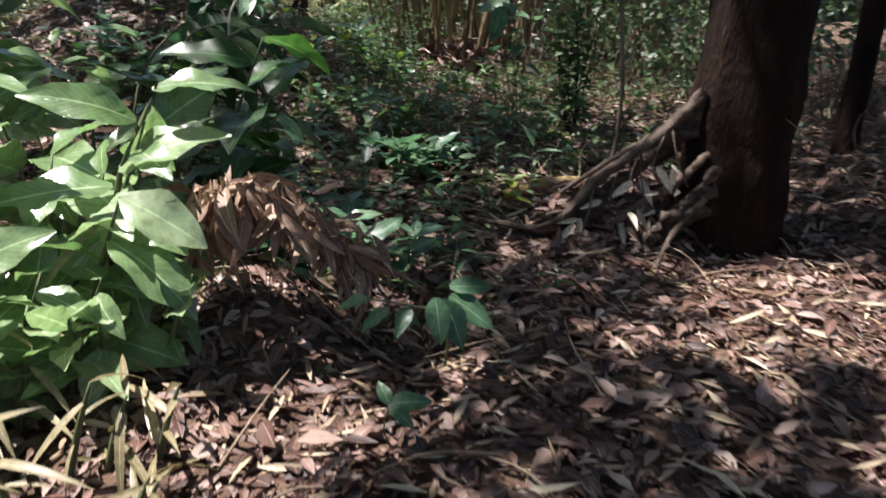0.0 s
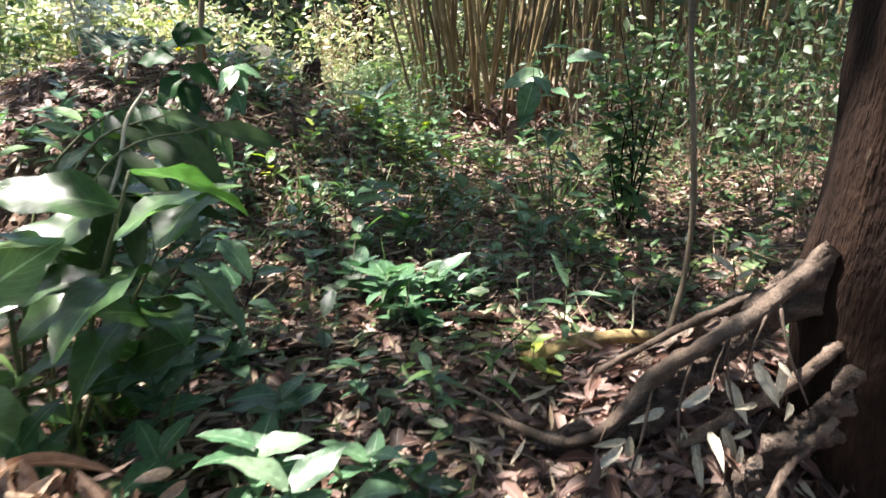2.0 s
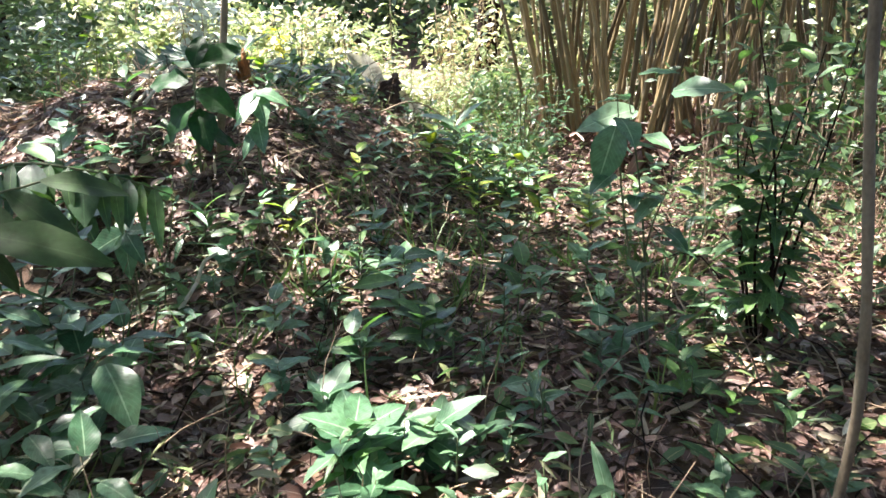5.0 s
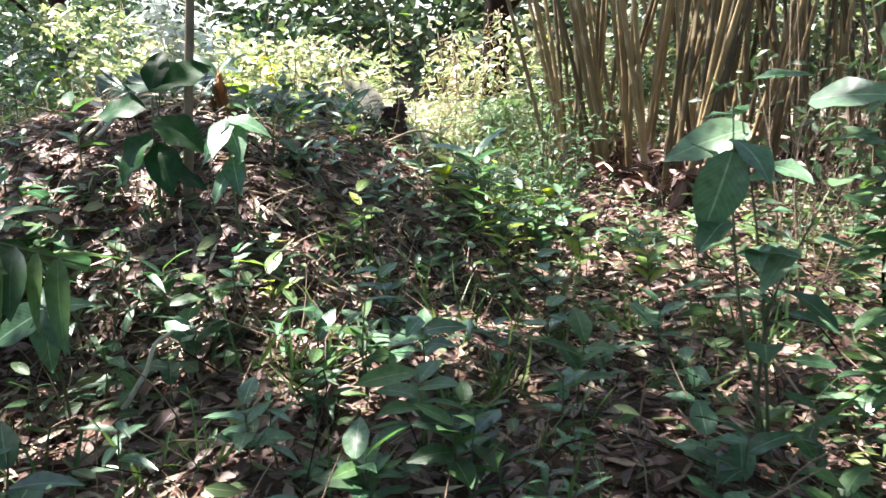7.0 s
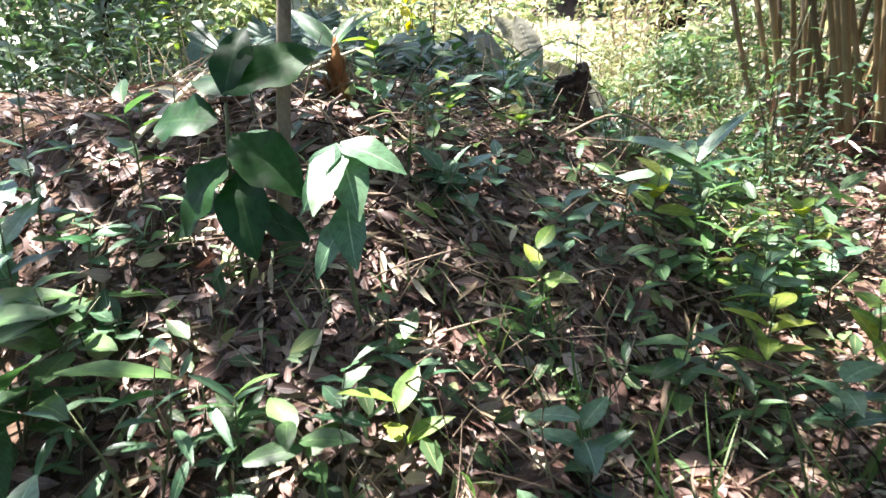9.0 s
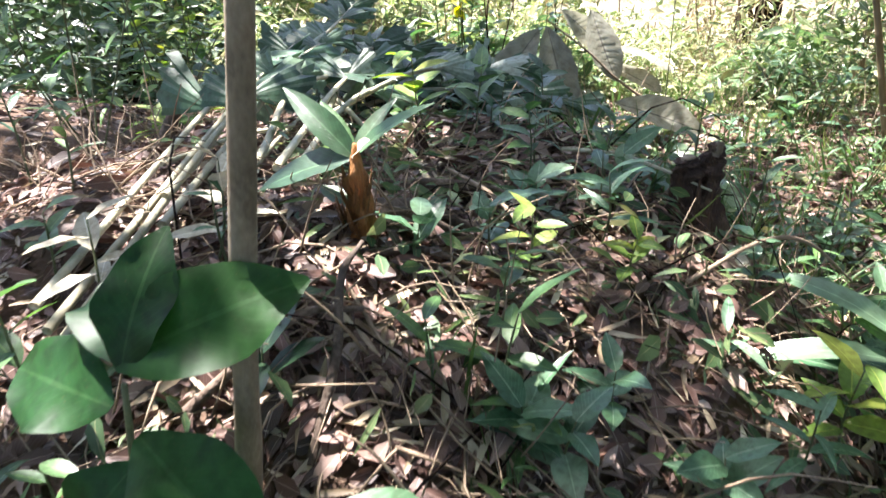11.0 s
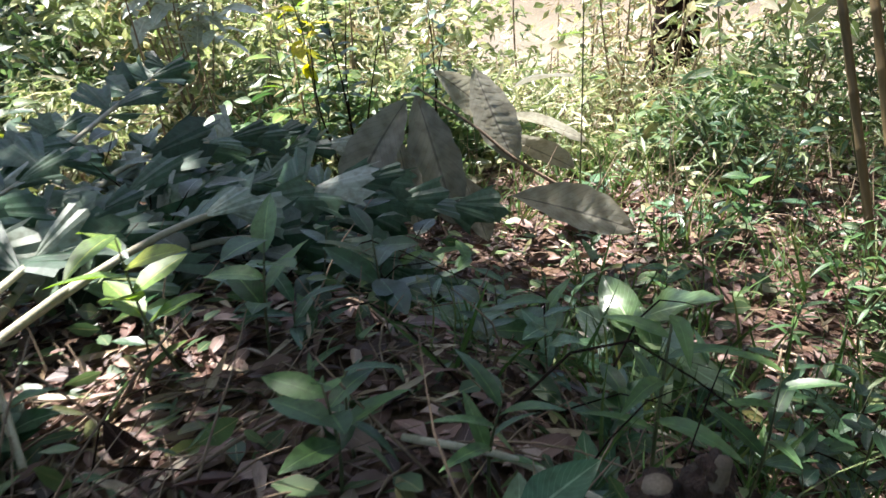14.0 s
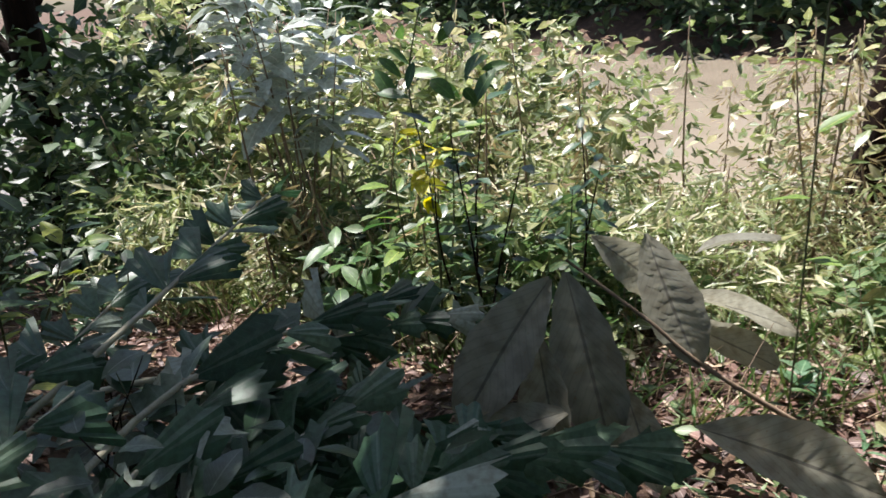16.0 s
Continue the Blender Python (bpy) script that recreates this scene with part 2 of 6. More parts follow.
def leaf_bank(key, mat, count=4, **kw):
    """A few shared blades of one kind."""
    if key not in _banks:
        out = []
        for i in range(count):
            a = dict(kw)
            a["droop"] = kw.get("droop", 0.3) * uni(0.5, 1.5)
            a["width"] = kw.get("width", 0.3) * uni(0.85, 1.15)
            a["twist"] = uni(-0.35, 0.35)
            v, f, u = leaf_arrays(**a)
            out.append(mesh_of(key, v, f, mat, u))
        _banks[key] = out
    return _banks[key]


def frame_of(p, direction, normal, scale=1.0):
    x = Vector(direction).normalized()
    z = Vector(normal)
    z = z - x * z.dot(x)
    z = z.normalized() if z.length > 1e-4 else x.orthogonal().normalized()
    y = z.cross(x)
    m = Matrix.Identity(4)
    for r in range(3):
        m[r][0], m[r][1], m[r][2], m[r][3] = x[r] * scale, y[r] * scale, z[r] * scale, p[r]
    return m


def smooth_path(pts, n):
    pts = [Vector(p) for p in pts]
    ext = [pts[0] * 2 - pts[1], *pts, pts[-1] * 2 - pts[-2]]
    out = []
    for i in range(n + 1):
        t = i / n * (len(pts) - 1)
        k = min(int(t), len(pts) - 2)
        f = t - k
        a, b, c, d = ext[k:k + 4]
        out.append(0.5 * ((2 * b) + (c - a) * f + (2 * a - 5 * b + 4 * c - d) * f * f + (3 * b - a - 3 * c + d) * f ** 3))
    return out


def tube_arrays(pts, radii, sides=6, n=None, rough=0.0, seed=0, cap=True):
    path = smooth_path(pts, n or max(4, 4 * (len(pts) - 1)))
    m = len(path)
    rad = np.interp(np.linspace(0, 1, m), np.linspace(0, 1, len(radii)), radii)
    verts, uvs = [], []
    up = Vector((0.31, 0.17, 0.93))
    for i, p in enumerate(path):
        d = (path[min(i + 1, m - 1)] - path[max(i - 1, 0)]).normalized()
        a = d.cross(up)
        if a.length < 0.15:
            a = d.cross(Vector((1, 0, 0)))
        a.normalize()
        b = d.cross(a)
        for j in range(sides):
            th = 2 * math.pi * j / sides
            r = rad[i]
            if rough:
                r *= 1 + rough * noise.noise(Vector((math.cos(th) * 1.6 + seed, math.sin(th) * 1.6, i * 0.45)))
            verts.append(p + (a * math.cos(th) + b * math.sin(th)) * r)
            uvs.append((i / (m - 1), j / sides))
    faces = [(i * sides + j, i * sides + (j + 1) % sides, (i + 1) * sides + (j + 1) % sides, (i + 1) * sides + j) for i in range(m - 1) for j in range(sides)]
    if cap:
        for row in (0, m - 1):
            verts.append(path[row])
            uvs.append((0, 0))
            c = len(verts) - 1
            for j in range(0, sides, 2):
                faces.append((c, row * sides + j, row * sides + (j + 1) % sides, row * sides + (j + 2) % sides))
    return np.array([tuple(v) for v in verts]), np.array(faces), np.array(uvs)


def tube(name, pts, radii, mat, parent=None, sides=6, n=None, rough=0.0, seed=0, label=""):
    v, f, u = tube_arrays(pts, radii, sides, n, rough, seed)
    return part(name, mesh_of(name, v, f, mat, u), parent, None, label)


def scatter(name, mat, mats, kinds):
    """Many blades in one mesh: mats (N, 4, 4) poses, kinds a list of blade arrays taken in turn."""
    mats = np.asarray(mats, dtype=np.float64)
    vs, fs, us, off = [], [], [], 0
    for k, (v, f, u) in enumerate(kinds):
        some = mats[k::len(kinds)]
        if not len(some):
            continue
        w = np.einsum("nij,vj->nvi", some[:, :3, :3], v) + some[:, None, :3, 3]
        vs.append(w.reshape(-1, 3))
        fs.append((f[None] + (np.arange(len(some)) * len(v))[:, None, None] + off).reshape(-1, 4))
        us.append(np.tile(u, (len(some), 1)))
        off += len(some) * len(v)
    return mesh_of(name, np.concatenate(vs), np.concatenate(fs), mat, np.concatenate(us))


def poses(points, dirs, normals, scales):
    """Arrays of pose matrices with x along dirs and z near normals."""
    p, x, z = (np.asarray(a, dtype=np.float64) for a in (points, dirs, normals))
    x = x / np.linalg.norm(x, axis=1, keepdims=True)
    z = z - x * np.sum(x * z, axis=1, keepdims=True)
    z = z / np.maximum(1e-6, np.linalg.norm(z, axis=1, keepdims=True))
    y = np.cross(z, x)
    m = np.zeros((len(p), 4, 4))
    s = np.asarray(scales)[:, None]
    m[:, :3, 0], m[:, :3, 1], m[:, :3, 2], m[:, :3, 3], m[:, 3, 3] = x * s, y * s, z * s, p, 1
    return m


# ---------------------------------------------------------------- ground and water


def ease(a, b, v):
    t = np.clip((v - a) / (b - a), 0, 1)
    return t * t * (3 - 2 * t)


def land(x, y):
    """The lie of the ground: a flat forest floor, a low mound with a steep edge, and the bank down to the river."""
    x, y = np.asarray(x, dtype=np.float64), np.asarray(y, dtype=np.float64)
    h = 0.83 * (1 - ease(1.1, 2.6, np.hypot(x + 3.0, y - 8.3)))
    h = h + 0.20 * np.exp(-((x + 3.3) ** 2 + (y - 7.7) ** 2) / 0.5) + 0.20 * np.exp(-((x + 2.42) ** 2 + (y - 7.78) ** 2) / 0.12)
    h = np.maximum(h, 0.8 * (1 - ease(0.6, 2.6, np.hypot(x + 6.4, (y - 8.0) * 0.8))))
    h = h + 0.16 * np.exp(-((x + 1.1) ** 2 + (y - 6.6) ** 2) / 0.8)
    h = h + 0.22 * np.exp(-((x - 1.12) ** 2 / 0.10 + (y - 3.95) ** 2 / 0.08)) - 0.05 * np.exp(-((x - 1.4) ** 2 + (y - 3.35) ** 2) / 0.2)
    h = h + 0.45 * ease(1.7, 3.6, x) * (1 - ease(6, 9, y))
    h = h + 0.18 * np.exp(-((x + 0.75) ** 2 + (y - 2.75) ** 2) / 0.12) - 0.10 * np.exp(-((x + 0.15) ** 2 + (y - 2.75) ** 2) / 0.12)
    r = (x + 3.0) * -0.45 + (y - 12.0) * 0.893
    h = h - 1.2 * ease(0.3, 7.0, r)
    far = 0.42 * x + 0.907 * y
    h = h + 3.0 * ease(27.2, 31.0, far)
    h = h + 0.035 * np.sin(2.3 * x + 0.7 * y) * np.sin(1.9 * y - 0.6 * x) + 0.018 * np.sin(6.1 * x + 2 * y) * np.sin(5.3 * y)
    return h


def zof(x, y):
    return float(land(x, y))


def axis(lo, hi, step, reach):
    mid = list(np.arange(lo, hi + step / 2, step))
    out, d, p = [], step, hi
    while p < reach:
        d *= 1.35
        p += d
        out.append(p)
    low, d, p = [], step, lo
    while p > -reach:
        d *= 1.35
        p -= d
        low.append(p)
    return np.array(low[::-1] + mid + out)


gx, gy = axis(-8, 5, 0.09, 420), axis(-2, 22, 0.09, 420)
GX, GY = np.meshgrid(gx, gy)
GZ = land(GX, GY)
fine = np.vectorize(lambda a, b: noise.fractal(Vector((a * 2.6, b * 2.6, 0)), 1.0, 2.0, 3))(GX, GY)
GZ = GZ + 0.02 * fine * (np.abs(GX) < 9)
nx_, ny_ = len(gx), len(gy)
idx = np.arange(nx_ * ny_).reshape(ny_, nx_)
gf = np.stack([idx[:-1, :-1], idx[:-1, 1:], idx[1:, 1:], idx[1:, :-1]], axis=-1).reshape(-1, 4)
ground = new("ground", mesh_of("ground", np.stack([GX.ravel(), GY.ravel(), GZ.ravel()], axis=1), gf, M_SOIL))
tagged(ground, "dark brown forest soil with a low mound", "ground", kind="structure")

n_w = 24
wx, wy = np.meshgrid(np.linspace(-90, 60, n_w), np.linspace(13.5, 60, n_w))
wi = np.arange(n_w * n_w).reshape(n_w, n_w)
wf = np.stack([wi[:-1, :-1], wi[:-1, 1:], wi[1:, 1:], wi[1:, :-1]], axis=-1).reshape(-1, 4)
water = new("water", mesh_of("water", np.stack([wx.ravel(), wy.ravel(), np.full(wx.size, -1.0)], axis=1), wf, M_WATER))
tagged(water, "muddy tan river water, nearly still", "river", kind="structure")

# ---------------------------------------------------------------- plants


def rand_dir(tilt_lo, tilt_hi, az=None):
    a = uni(0, 2 * math.pi) if az is None else az
    t = radians(uni(tilt_lo, tilt_hi))
    return Vector((math.cos(a) * math.cos(t), math.sin(a) * math.cos(t), math.sin(t)))


def put_leaf(parent, meshes, p, direction, normal, size, name="leaf", label=""):
    me = meshes[int(rng.integers(len(meshes)))]
    return part(name, me, parent, frame_of(p, direction, normal, size), label)


B_OVATE = leaf_bank("ovate_leaf", M_TEAL, 6, width=0.46, seg=8, fold=0.18, droop=0.5, wave=0.13, shape=0.72)
B_OVAL_G = leaf_bank("oval_leaf", M_LEAF, 5, width=0.40, seg=6, fold=0.2, droop=0.45, wave=0.05, shape=0.85)
B_DARK = leaf_bank("dark_oval_leaf", M_DARK, 5, width=0.44, seg=6, fold=0.16, droop=0.35, wave=0.05, shape=0.9)
B_LANCE = leaf_bank("lance_leaf", M_LEAF, 5, width=0.2, seg=6, fold=0.3, droop=0.6, shape=0.7)
B_LANCE_T = leaf_bank("teal_lance_leaf", M_TEAL, 5, width=0.22, seg=6, fold=0.3, droop=0.6, shape=0.75)
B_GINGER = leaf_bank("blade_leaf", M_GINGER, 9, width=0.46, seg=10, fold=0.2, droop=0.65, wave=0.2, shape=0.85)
B_LIME = leaf_bank("lime_leaf", M_LIME, 4, width=0.42, seg=6, fold=0.2, droop=0.45, wave=0.06, shape=0.85)


# very large limp leaf: blunt oblong outline, sunk midrib, pleats along the side veins, curled rim
def limp_arrays(width=0.4, fold=0.3, droop=0.2, seed=0, rows_n=34, cols_n=9):
    r = np.random.default_rng(seed)
    ph, curl, bend = r.uniform(0, 6.28), r.uniform(-0.25, 0.35), r.uniform(-0.12, 0.12)
    cols = np.linspace(-1, 1, cols_n)
    rows, uvs = [], []
    for i in range(rows_n + 1):
        s = i / rows_n
        half = 0.5 * width * max(0.015, math.sin(math.pi * min(0.995, s) ** 1.2)) ** 0.62
        for c in cols:
            k = abs(c)
            edge = 1 + 0.04 * math.sin(s * 31 + ph) * k
            z = k * half * fold - droop * s * s * 0.5 + curl * half * k ** 3 * math.sin(3.1 * s + ph) + 0.013 * math.sin((s * 12 - k * 1.6) * 6.283) * math.sin(math.pi * k ** 0.7) * (1 if c > 0 else 0.8)
            rows.append((s * (1 - 0.1 * droop * s), c * half * edge + bend * s * s, z + 0.02 * math.sin(5 * s + ph + 2 * c) * k))
            uvs.append((s, 0.5 + 0.5 * c))
    faces = [(i * cols_n + j, i * cols_n + j + 1, (i + 1) * cols_n + j + 1, (i + 1) * cols_n + j) for i in range(rows_n) for j in range(cols_n - 1)]
    return np.array(rows), np.array(faces), np.array(uvs)


B_WILT = [mesh_of("wilted_leaf", *(lambda q: (q[0], q[1], M_WILT, q[2]))(limp_arrays(uni(0.36, 0.46), uni(0.3, 0.6), uni(0.1, 0.35), s + 3))) for s in range(6)]
B_PALE = leaf_bank("pale_leaf", M_PALE, 4, width=0.3, seg=6, fold=0.3, droop=0.3, wave=0.12, shape=0.85)


def seedling(x, y, height, count, size, bank, label, name="seedling", category="seedling", group="seedlings on the forest floor", spread=35, lean=(0, 0)):
    """A small plant: a thin bent stem with leaves set round its upper half."""
    z = zof(x, y) - 0.02
    ob = thing(name, x, y, z, label, category, group)
    top = Vector((lean[0] + uni(-0.15, 0.15) * height, lean[1] + uni(-0.15, 0.15) * height, height))
    mid = top * 0.5 + Vector((uni(-0.06, 0.06), uni(-0.06, 0.06), 0)) * height
    pts = [(0, 0, 0), mid, top]
    r = 0.0035 + 0.004 * height
    tube("stem", pts, [r, r * 0.8, r * 0.4], M_STEM, ob, 5, 6)
    path = smooth_path(pts, 20)
    az = uni(0, 6.28)
    for i in range(count):
        f = 0.45 + 0.55 * i / max(1, count - 1)
        az += 2.4 + uni(-0.4, 0.4)
        d = rand_dir(spread - 30, spread + 10, az)
        n = Vector((0, 0, 1)) + Vector((uni(-0.3, 0.3), uni(-0.3, 0.3), 0))
        put_leaf(ob, bank, path[int(f * 20)], d, n, size * uni(0.7, 1.15))
    return ob


def blade_plant(x, y, stems, height, blade, bank, label, name, category, lean=(0, 0), per=8):
    """Upright leafy shoots with long blades in two ranks, like a wild ginger."""
    ob = thing(name, x, y, zof(x, y) - 0.03, label, category)
    for s in range(stems):
        a = uni(0, 6.28)
        foot = Vector((math.cos(a), math.sin(a), 0)) * uni(0.02, 0.22)
        h = height * uni(0.7, 1.1)
        tip = foot + Vector((lean[0] + math.cos(a) * 0.25 * h, lean[1] + math.sin(a) * 0.25 * h, h))
        pts = [foot, foot.lerp(tip, 0.5) + Vector((0, 0, 0.06 * h)), tip]
        sh = tube("shoot", pts, [0.012, 0.010, 0.004], M_STEM, ob, 6, 8)
        path = smooth_path(pts, 24)
        plane = uni(0, 3.14)
        for i in range(per):
            f = 0.25 + 0.75 * i / (per - 1)
            az = plane + (math.pi if i % 2 else 0) + uni(-0.35, 0.35)
            d = rand_dir(-35, 45, az)
            put_leaf(sh, bank, path[int(f * 24)], d, (uni(-0.8, 0.5), uni(-0.9, 0.4), 1), blade * uni(0.55, 1.25), "blade")
    return ob


def shrub(x, y, height, stems, leaves, size, bank, label, name="shrub", category="shrub", spread=0.5, stem_mat=None, base=None, lean=(0, 0), low=0.3):
    """A bush: several forking stems, each with twigs and leaves of its own."""
    ob = thing(name, x, y, (zof(x, y) if base is None else base) - 0.03, label, category)
    for s in range(stems):
        a = 6.28 * s / stems + uni(-0.5, 0.5)
        h = height * uni(0.65, 1.1)
        tip = Vector((lean[0] + math.cos(a) * spread * uni(0.3, 1), lean[1] + math.sin(a) * spread * uni(0.3, 1), h))
        pts = [(uni(-0.03, 0.03), uni(-0.03, 0.03), 0), tip * 0.5 + Vector((uni(-0.08, 0.08), uni(-0.08, 0.08), 0.05)), tip]
        r = 0.004 + 0.0025 * height
        st = tube("stem", pts, [r, r * 0.75, r * 0.3], stem_mat or M_STEM, ob, 5, 8)
        path = smooth_path(pts, 24)
        az = uni(0, 6.28)
        for i in range(leaves):
            f = low + (1 - low) * i / max(1, leaves - 1)
            az += 2.4
            d = rand_dir(-25, 35, az)
            p = path[int(f * 24)] + d * uni(0.0, 0.10)
            put_leaf(st, bank, p, d, (uni(-0.3, 0.3), uni(-0.3, 0.3), 1), size * uni(0.6, 1.2))
    return ob


# wedge leaflet of a fishtail palm: narrow foot, ribbed fan, torn end
def wedge_arrays(width=0.5, ribs=9, seg=4, droop=0.2, seed=0):
    r = np.random.default_rng(seed)
    cols = np.linspace(-1, 1, ribs)
    end = 1 + 0.16 * r.uniform(-1, 1, ribs) - 0.25 * np.clip(cols * (1 if seed % 2 else -1), 0, 1)
    rows, uvs = [], []
    for i in range(seg + 1):
        s = i / seg
        for k, c in enumerate(cols):
            x = s * end[k]
            half = 0.5 * width * (0.06 + 0.94 * s ** 0.85)
            z = -droop * s * s * 0.5 - 0.10 * width * abs(c) * s + (0.015 * s if k % 2 else -0.015 * s)
            rows.append((x, c * half, z))
            uvs.append((s, 0.5 + 0.35 * c))
    faces = [(i * ribs + j, i * ribs + j + 1, (i + 1) * ribs + j + 1, (i + 1) * ribs + j) for i in range(seg) for j in range(ribs - 1)]
    return np.array(rows), np.array(faces), np.array(uvs)


M_PALM = leaf_material("palm_leaflet", [(0, (0.022, 0.055, 0.03)), (0.6, (0.045, 0.10, 0.055)), (0.85, (0.10, 0.16, 0.10)), (1, (0.34, 0.38, 0.33))], rough=0.48, spec=0.45, trans=0.2, vein=0.08)
B_WEDGE = [mesh_of("leaflet", *(lambda a: (a[0], a[1], M_PALM, a[2]))(wedge_arrays(uni(0.6, 0.95), 9, 4, uni(0.1, 0.4), s)), smooth=False) for s in range(6)]


def palm_frond(p0, p1, p2, leaflets, size, label, start=0.4, stalk=0.012, name="palm_frond"):
    """A cut frond on the ground: a pale stalk through three places, wedge leaflets along its outer part."""
    ob = thing(name, p0[0], p0[1], p0[2], label, "palm frond", "cut palm fronds in a heap")
    o = Vector(p0)
    pts = [Vector((0, 0, 0)), Vector(p1) - o, Vector(p2) - o]
    tube("stalk", pts, [stalk, stalk * 0.8, stalk * 0.3], M_PALEWOOD, ob, 6, 14)
    path = smooth_path(pts, 40)
    for i in range(leaflets):
        f = start + (1 - start) * i / max(1, leaflets - 1)
        k = min(39, int(f * 40))
        along = (path[k + 1] - path[k]).normalized()
        side = along.cross(Vector((0, 0, 1))).normalized() * (1 if i % 2 else -1)
        d = along * uni(0.4, 0.9) + side * uni(0.6, 1.0) + Vector((0, 0, uni(-0.35, 0.6)))
        if i == leaflets - 1:
            d = along
        n = Vector((uni(-0.8, 0.8), uni(-1.5, 0.0), 0.7))
        put_leaf(ob, B_WEDGE, path[k], d, n, size * uni(0.7, 1.15) * (1.15 - 0.45 * f), "leaflet")
    return ob


def crown_points(centre, radius, flat, clumps, per, clump_r):
    """Leaf places in clumps inside a flattened ball."""
    out = []
    for c in range(clumps):
        v = rng.normal(size=3)
        v /= np.linalg.norm(v)
        q = np.array(centre) + v * radius * rng.uniform(0.25, 1.0) ** 0.6 * np.array([1, 1, flat])
        out.append(q + rng.normal(size=(per, 3)) * clump_r * np.array([1, 1, 0.6]))
    return np.concatenate(out)


def blades_at(points, size_lo, size_hi, tilt=0.5):
    n = len(points)
    d = rng.normal(size=(n, 3))
    d[:, 2] = d[:, 2] * 0.5 - 0.2
    nn = rng.normal(size=(n, 3)) * tilt
    nn[:, 2] += 1
    return poses(points, d, nn, rng.uniform(size_lo, size_hi, n))


K_BROAD = [leaf_arrays(1, w, 3, 0.2, d, 0.0, 0.8) for w, d in ((0.45, 0.3), (0.38, 0.6), (0.5, 0.1))]
K_LANCE = [leaf_arrays(1, w, 3, 0.3, d, 0.0, 0.75, 0.3) for w, d in ((0.16, 0.5), (0.2, 0.8), (0.13, 0.2))]
K_DRY = [leaf_arrays(1, w, 3, f, d, 0.0, 0.8, t) for w, f, d, t in ((0.16, 0.5, 0.2, 0.5), (0.42, 0.45, 0.5, 0.3), (0.3, 0.8, 0.35, -0.6), (0.14, 0.3, -0.3, 0.9), (0.5, 0.3, 0.7, 0.2), (0.22, 0.9, 0.1, -0.4))]
K_LITTER = [leaf_arrays(1, w, 3, f, d, 0.0, sh, t) for w, f, d, sh, t in ((0.34, 0.35, 0.3, 0.8, 0.3), (0.46, 0.3, 0.5, 0.85, 0.2), (0.3, 0.7, 0.35, 0.75, -0.5), (0.55, 0.2, 0.4, 0.9, -0.2), (0.4, 0.5, -0.3, 0.8, 0.5), (0.2, 0.6, 0.2, 0.7, -0.4), (0.5, 0.45, 0.8, 0.8, 0.3))]
K_FAR = [leaf_arrays(1, w, 2, 0.2, d, 0.0, 0.8) for w, d in ((0.5, 0.3), (0.42, 0.6))]
K_FINE = [leaf_arrays(1, w, 2, 0.3, d, 0.0, 0.75, 0.3) for w, d in ((0.17, 0.5), (0.21, 0.8), (0.14, 0.2))]
K_GRASS = [leaf_arrays(1, w, 4, 0.4, d, 0.0, 0.45, t) for w, d, t in ((0.035, 0.7, 0.3), (0.03, 1.2, -0.4), (0.045, 0.4, 0.5))]


# Chosen sun-fleck spots (x, y, radius); crown leaves above them are left out.
SUN_FLECKS = ((-1.25, 2.1, 0.95), (1.55, 2.9, 0.42), (0.6, 2.6, 0.18), (-2.0, 7.54, 0.22), (-1.38, 6.76, 0.24), (-2.72, 11.95, 0.42), (0.5, 4.9, 0.22), (-1.95, 8.75, 0.14), (-0.4, 5.5, 0.25), (-2.1, 12.3, 0.5), (0.9, 4.3, 0.3), (-0.1, 5.0, 0.3), 
          (-0.6, 7.0, 0.2), (1.5, 5.6, 0.25), (-1.2, 5.6, 0.2),
          (1.38, 2.84, 0.4), (1.0, 2.55, 0.2), (-1.75, 2.6, 0.45), (-1.05, 1.75, 0.3), (-1.93, 7.58, 0.22), (-2.95, 7.1, 0.3), (-0.5, 3.3, 0.35), (-2.85, 9.05, 0.3), (-3.5, 8.9, 0.3), (-0.7, 8.3, 0.25), (-0.62, 2.62, 0.3), (0.0, 2.38, 0.2), (-0.2, 1.97, 0.13), (-1.3, 6.6, 0.25), (-0.6, 6.6, 0.2), (-1.7, 6.3, 0.2), (-1.4, 8.5, 0.22), (-2.25, 7.85, 0.14), (-2.95, 8.55, 0.2),
          (-2.5, 12.3, 0.6), (-2.75, 12.9, 0.5), (-5.9, 11.8, 0.7), (-7.0, 12.4, 1.0), (0.85, 6.25, 0.25), (-0.42, 5.0, 0.25), (1.0, 6.0, 0.2), (-0.9, 6.2, 0.25), (-0.2, 8.4, 0.3), (-1.0, 9.4, 0.4))


def open_gaps(points, x, y, z):
    """Thins an unseen crown so that sun falls through to the chosen fleck spots and on to the river bank."""
    q = points + np.array([x, y, z])
    gxy = q[:, :2] - np.array([SUN_DIR.x, SUN_DIR.y]) / SUN_DIR.z * (q[:, 2:3] - 0.4)
    keep = np.ones(len(q), dtype=bool)
    for cx, cy, r in SUN_FLECKS:
        keep &= np.hypot(gxy[:, 0] - cx, gxy[:, 1] - cy) > r
    along, across = (gxy[:, 0] + 3.0) * -0.45 + (gxy[:, 1] - 12.0) * 0.893, (gxy[:, 0] + 3.0) * 0.893 + (gxy[:, 1] - 12.0) * 0.45
    keep &= ~((along > 0.6) & (across > -4.5) & (across < 3.0))
    return points[keep]


